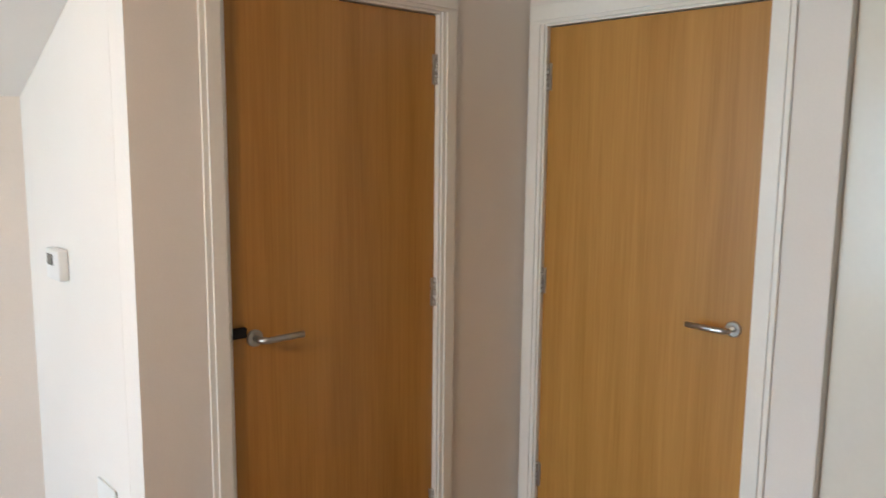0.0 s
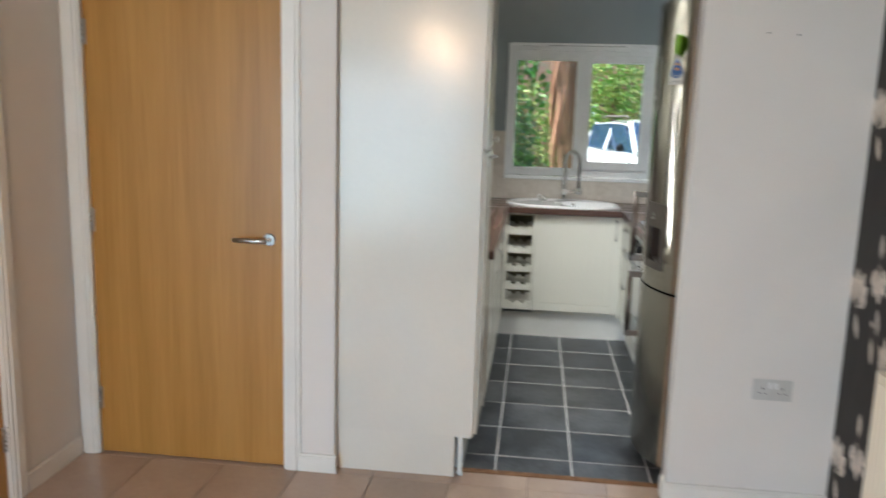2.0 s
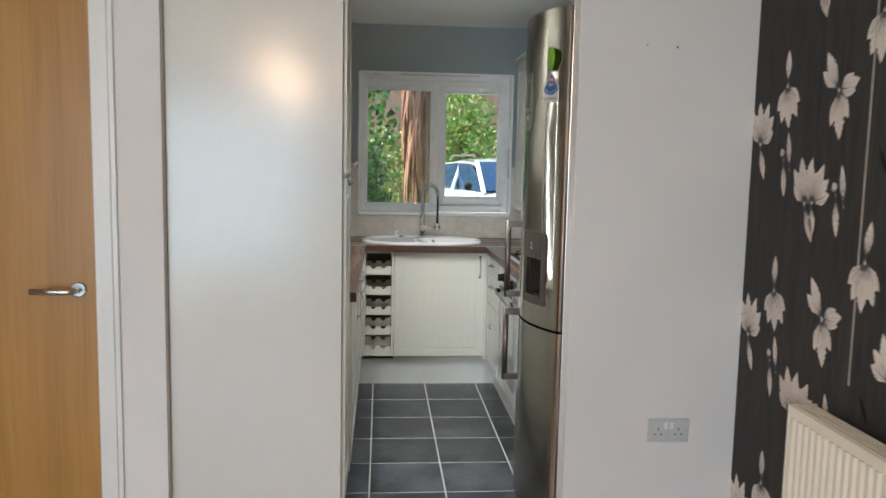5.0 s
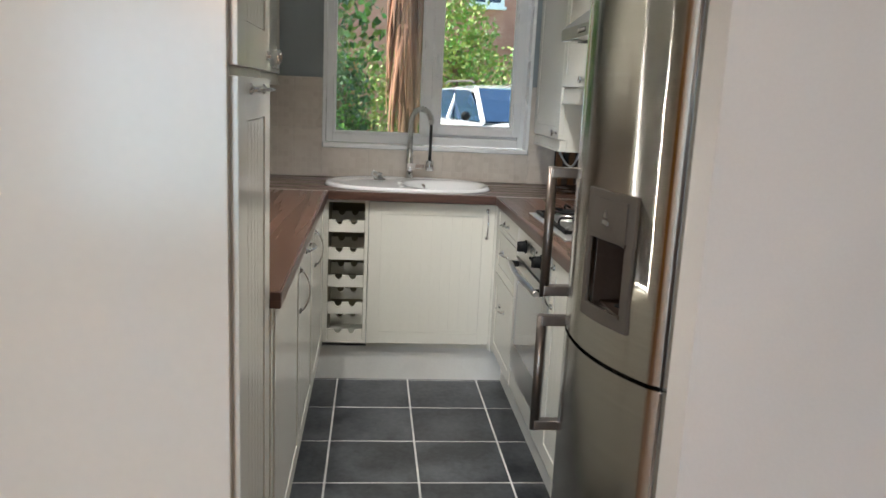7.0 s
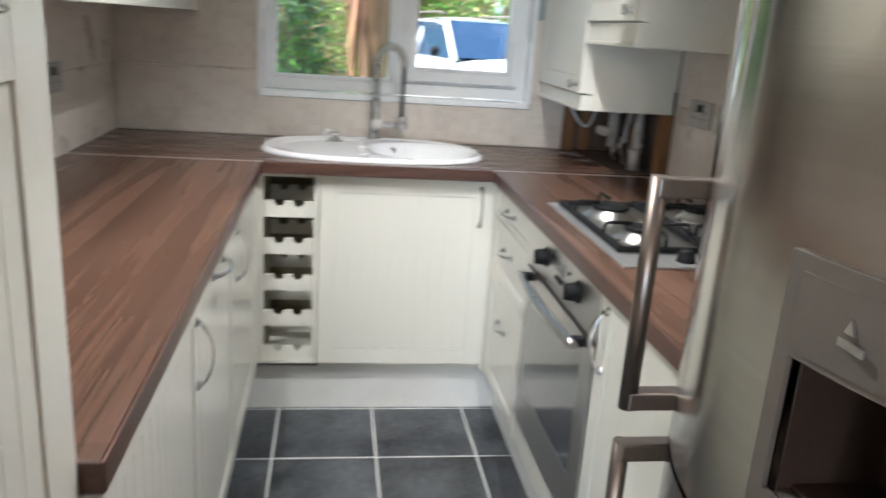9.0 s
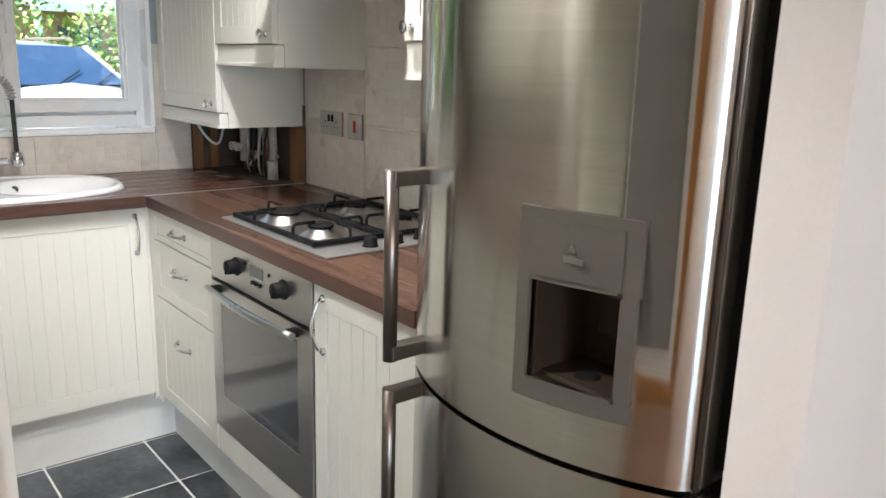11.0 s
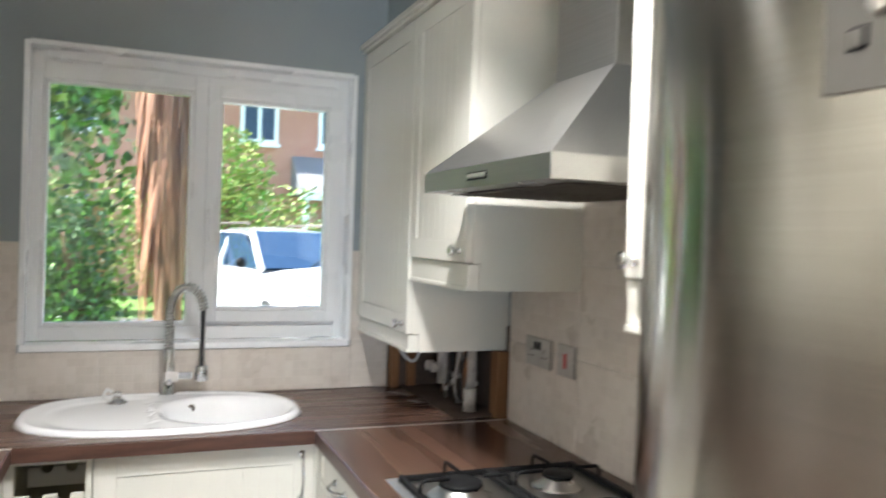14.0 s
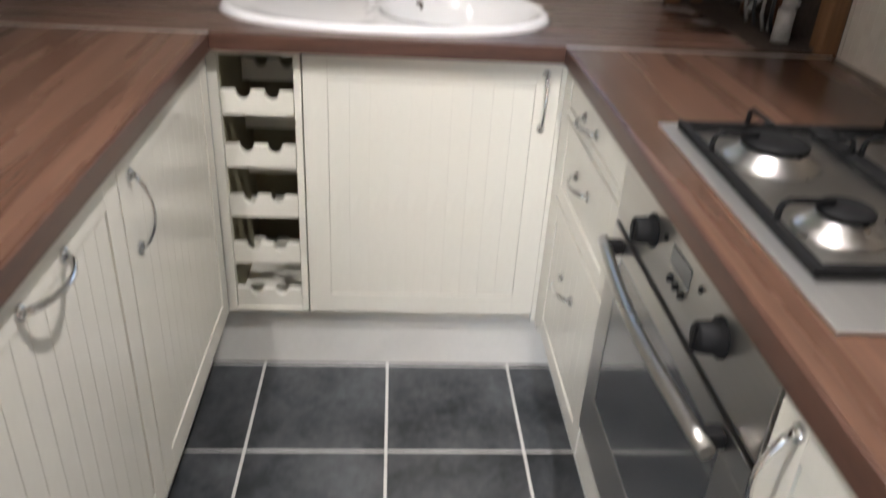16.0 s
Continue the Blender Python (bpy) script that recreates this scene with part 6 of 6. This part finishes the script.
def flower_mesh(petals):
    bm = bmesh.new()
    for i, p in enumerate(petals):
        petal(bm, *p[:3], i, p[3] if len(p) > 3 else (0, 0))
    bmesh.ops.recalc_face_normals(bm, faces=bm.faces)
    for f in bm.faces:
        if f.normal.y < 0:
            f.normal_flip()
    me = bpy.data.meshes.new("printed_flower")
    bm.to_mesh(me)
    bm.free()
    me.materials.append(PETAL)
    me.materials.append(INK)
    return me


KINDS = {
    "up": flower_mesh([(154, 0.075, 0.036), (26, 0.07, 0.034), (131, 0.088, 0.038), (50, 0.085, 0.036), (108, 0.105, 0.038), (76, 0.105, 0.038), (256, 0.08, 0.030)]),
    "fan": flower_mesh([(98, 0.09, 0.030), (226, 0.078, 0.034), (314, 0.078, 0.036), (246, 0.10, 0.038), (292, 0.098, 0.040), (270, 0.112, 0.042)]),
    "bow": flower_mesh([(186, 0.062, 0.032), (166, 0.078, 0.036), (148, 0.062, 0.03), (34, 0.085, 0.036), (58, 0.108, 0.038), (236, 0.08, 0.034), (286, 0.085, 0.034), (262, 0.115, 0.042)]),
    "tall": flower_mesh([(152, 0.074, 0.036), (44, 0.07, 0.032), (130, 0.10, 0.042), (62, 0.105, 0.036), (108, 0.118, 0.040), (84, 0.12, 0.040), (250, 0.10, 0.030)]),
    "bud": flower_mesh([(80, 0.10, 0.024), (262, 0.10, 0.026, (0.034, 0.03)), (70, 0.03, 0.022, (0.034, 0.03))]),
    "leaf": flower_mesh([(70, 0.07, 0.014)]),
}
DARKLEAF = KINDS["leaf"].copy()
DARKLEAF.materials.clear()
DARKLEAF.materials.append(BLACK)
DARKLEAF.materials.append(BLACK)
REPEAT = 0.655
SPRAYS = (("up", 1.816, 1.885, 0), ("fan", 1.66, 1.535, 0), ("up", 1.947, 1.555, 4), ("bud", 1.575, 1.735, 0), ("bow", 1.351, 1.69, 8), ("tall", 1.462, 1.375, -8), ("bow", 1.215, 1.33, -10),
          ("fan", 2.085, 1.85, 0), ("bow", 2.262, 1.66, 0), ("tall", 2.40, 1.985, 6), ("up", 2.36, 1.335, -6), ("fan", 2.545, 1.70, 10), ("bud", 2.50, 1.43, 0), ("tall", 2.70, 1.515, 0), ("bud", 2.20, 1.33, 0),
          ("up", 0.95, 1.62, 3), ("fan", 1.05, 1.95, 0), ("tall", 0.80, 1.30, 0), ("bow", 0.62, 1.75, 0), ("bud", 0.45, 1.5, 0), ("up", 0.30, 1.9, 0), ("leaf", 1.52, 1.60, 20), ("leaf", 1.42, 1.93, -60), ("leaf", 1.30, 1.45, 60), ("leaf", 1.76, 1.68, -20), ("leaf", 2.02, 1.42, 10), ("leaf", 1.12, 1.55, 40))
for kind_, x, z, turn in SPRAYS:
    for k in range(-3, 3):
        zz = z + REPEAT * k
        if 0.13 < zz < H - 0.1:
            ob = new("printed_flower", DARKLEAF if kind_ == "leaf" else KINDS[kind_])
            ob.location = (x, YR + 0.0005, zz)
            ob.rotation_euler = (0, radians(turn), 0)
            ob.scale = (1.24, 1.0, 1.24)
            ob.parent = wall_paper
            ob.matrix_parent_inverse = WORLD[wall_paper].inverted()
# lifted paper seam
block("paper_seam", 2.1125, 2.1155, YR + 0.0005, YR + 0.003, 0.85, 2.2, CLOTH, wall_paper, "torn tan paper seam")


# ---- tiles ----
TILE_MESH = {}


def tile(name, x0, x1, y0, y1, z0, z1, mat, parent, edge=0.0012):
    """A tile with a small chamfer; alike tiles share their mesh."""
    key = (name, round(x1 - x0, 4), round(y1 - y0, 4), round(z1 - z0, 4), mat.name)
    if key not in TILE_MESH:
        bm = bmesh.new()
        a, b, c = (x1 - x0) / 2, (y1 - y0) / 2, (z1 - z0) / 2
        abox(bm, -a, a, -b, b, -c, c)
        bmesh.ops.bevel(bm, geom=list(bm.edges), offset=edge, segments=1, affect="EDGES")
        me = bpy.data.meshes.new(name)
        bm.to_mesh(me)
        bm.free()
        me.materials.append(mat)
        TILE_MESH[key] = me
    ob = new(name, TILE_MESH[key])
    ob.location = ((x0 + x1) / 2, (y0 + y1) / 2, (z0 + z1) / 2)
    ob.parent = parent
    ob.matrix_parent_inverse = WORLD[parent].inverted()
    return ob


def spans(lo, hi, origin, pitch):
    k = math.floor((lo - origin) / pitch)
    while origin + k * pitch < hi - 0.004:
        a, b = max(lo, origin + k * pitch), min(hi, origin + (k + 1) * pitch)
        if b - a > 0.008:
            yield a, b
        k += 1


G = 0.0036
for a, b in spans(2.896, 5.10, 4.388, 0.3335):
    for c, d in spans(1.02, 2.0, 1.835, 0.3335):
        tile("floor_tile", a + G, b - G, c + G, d - G, -0.012, 0.0, SLATE, floor_kitchen)
for a, b in spans(-0.6, 2.864, 2.335, 0.41):
    for c, d in spans(YR + 0.002, YE, 1.365, 0.327):
        if not (a > XC and d > YC + 0.15):
            tile("laminate_tile", a + 0.0012, b - 0.0012, c + 0.0012, d - 0.0012, -0.014, 0.0, LAMINATE, floor_lounge, 0.002)
WG = 0.0012
bm = bmesh.new()
abox(bm, 3.47, 4.999, YR + 0.0005, YR + 0.0045, 0.905, 1.662)
grout_s = tagged(part("tile_bed_right", bm, WALLGROUT), "cream mosaic-pressed wall tiles with pale grout", "wall tiles", kind="structure")
bm = bmesh.new()
abox(bm, XW - 0.0045, XW - 0.0005, 0.736, WY0 - 0.005, 0.905, 1.412)
abox(bm, XW - 0.0045, XW - 0.0005, WY0 - 0.005, WY1 + 0.005, 0.905, WZ0 - 0.024)
abox(bm, XW - 0.0045, XW - 0.0005, WY1 + 0.005, YK - 0.005, 0.905, 1.412)
grout_w = tagged(part("tile_bed_window", bm, WALLGROUT), "cream mosaic-pressed wall tiles below the window", "wall tiles", kind="structure")
bm = bmesh.new()
abox(bm, 3.22, XW - 0.006, YK - 0.0045, YK - 0.0005, 0.905, 1.412)
grout_l = tagged(part("tile_bed_left", bm, WALLGROUT), "cream mosaic-pressed wall tiles above worktop", "wall tiles", kind="structure")
for z0, z1 in ((0.911, 1.158), (1.161, 1.409), (1.412, 1.66)):
    for a, b in spans(3.47, 4.999, 4.597, 0.386):
        tile("wall_tile", a + WG, b - WG, YR + 0.003, YR + 0.0085, z0, z1, WALLTILE, grout_s, 0.001)
    if z0 < 1.3:
        for a, b in spans(3.22, XW - 0.01, 4.4, 0.386):
            tile("wall_tile", a + WG, b - WG, YK - 0.0085, YK - 0.003, z0, z1, WALLTILE, grout_l, 0.001)
        for lo, hi, top in ((0.736, WY0 - 0.006, z1), (WY0 - 0.006, WY1 + 0.006, min(z1, WZ0 - 0.025)), (WY1 + 0.006, YK - 0.01, z1)):
            if top > z0:
                for a, b in spans(lo, hi, 1.72, 0.386):
                    tile("wall_tile", XW - 0.0085, XW - 0.003, a + WG, b - WG, z0, top, WALLTILE, grout_w, 0.001)
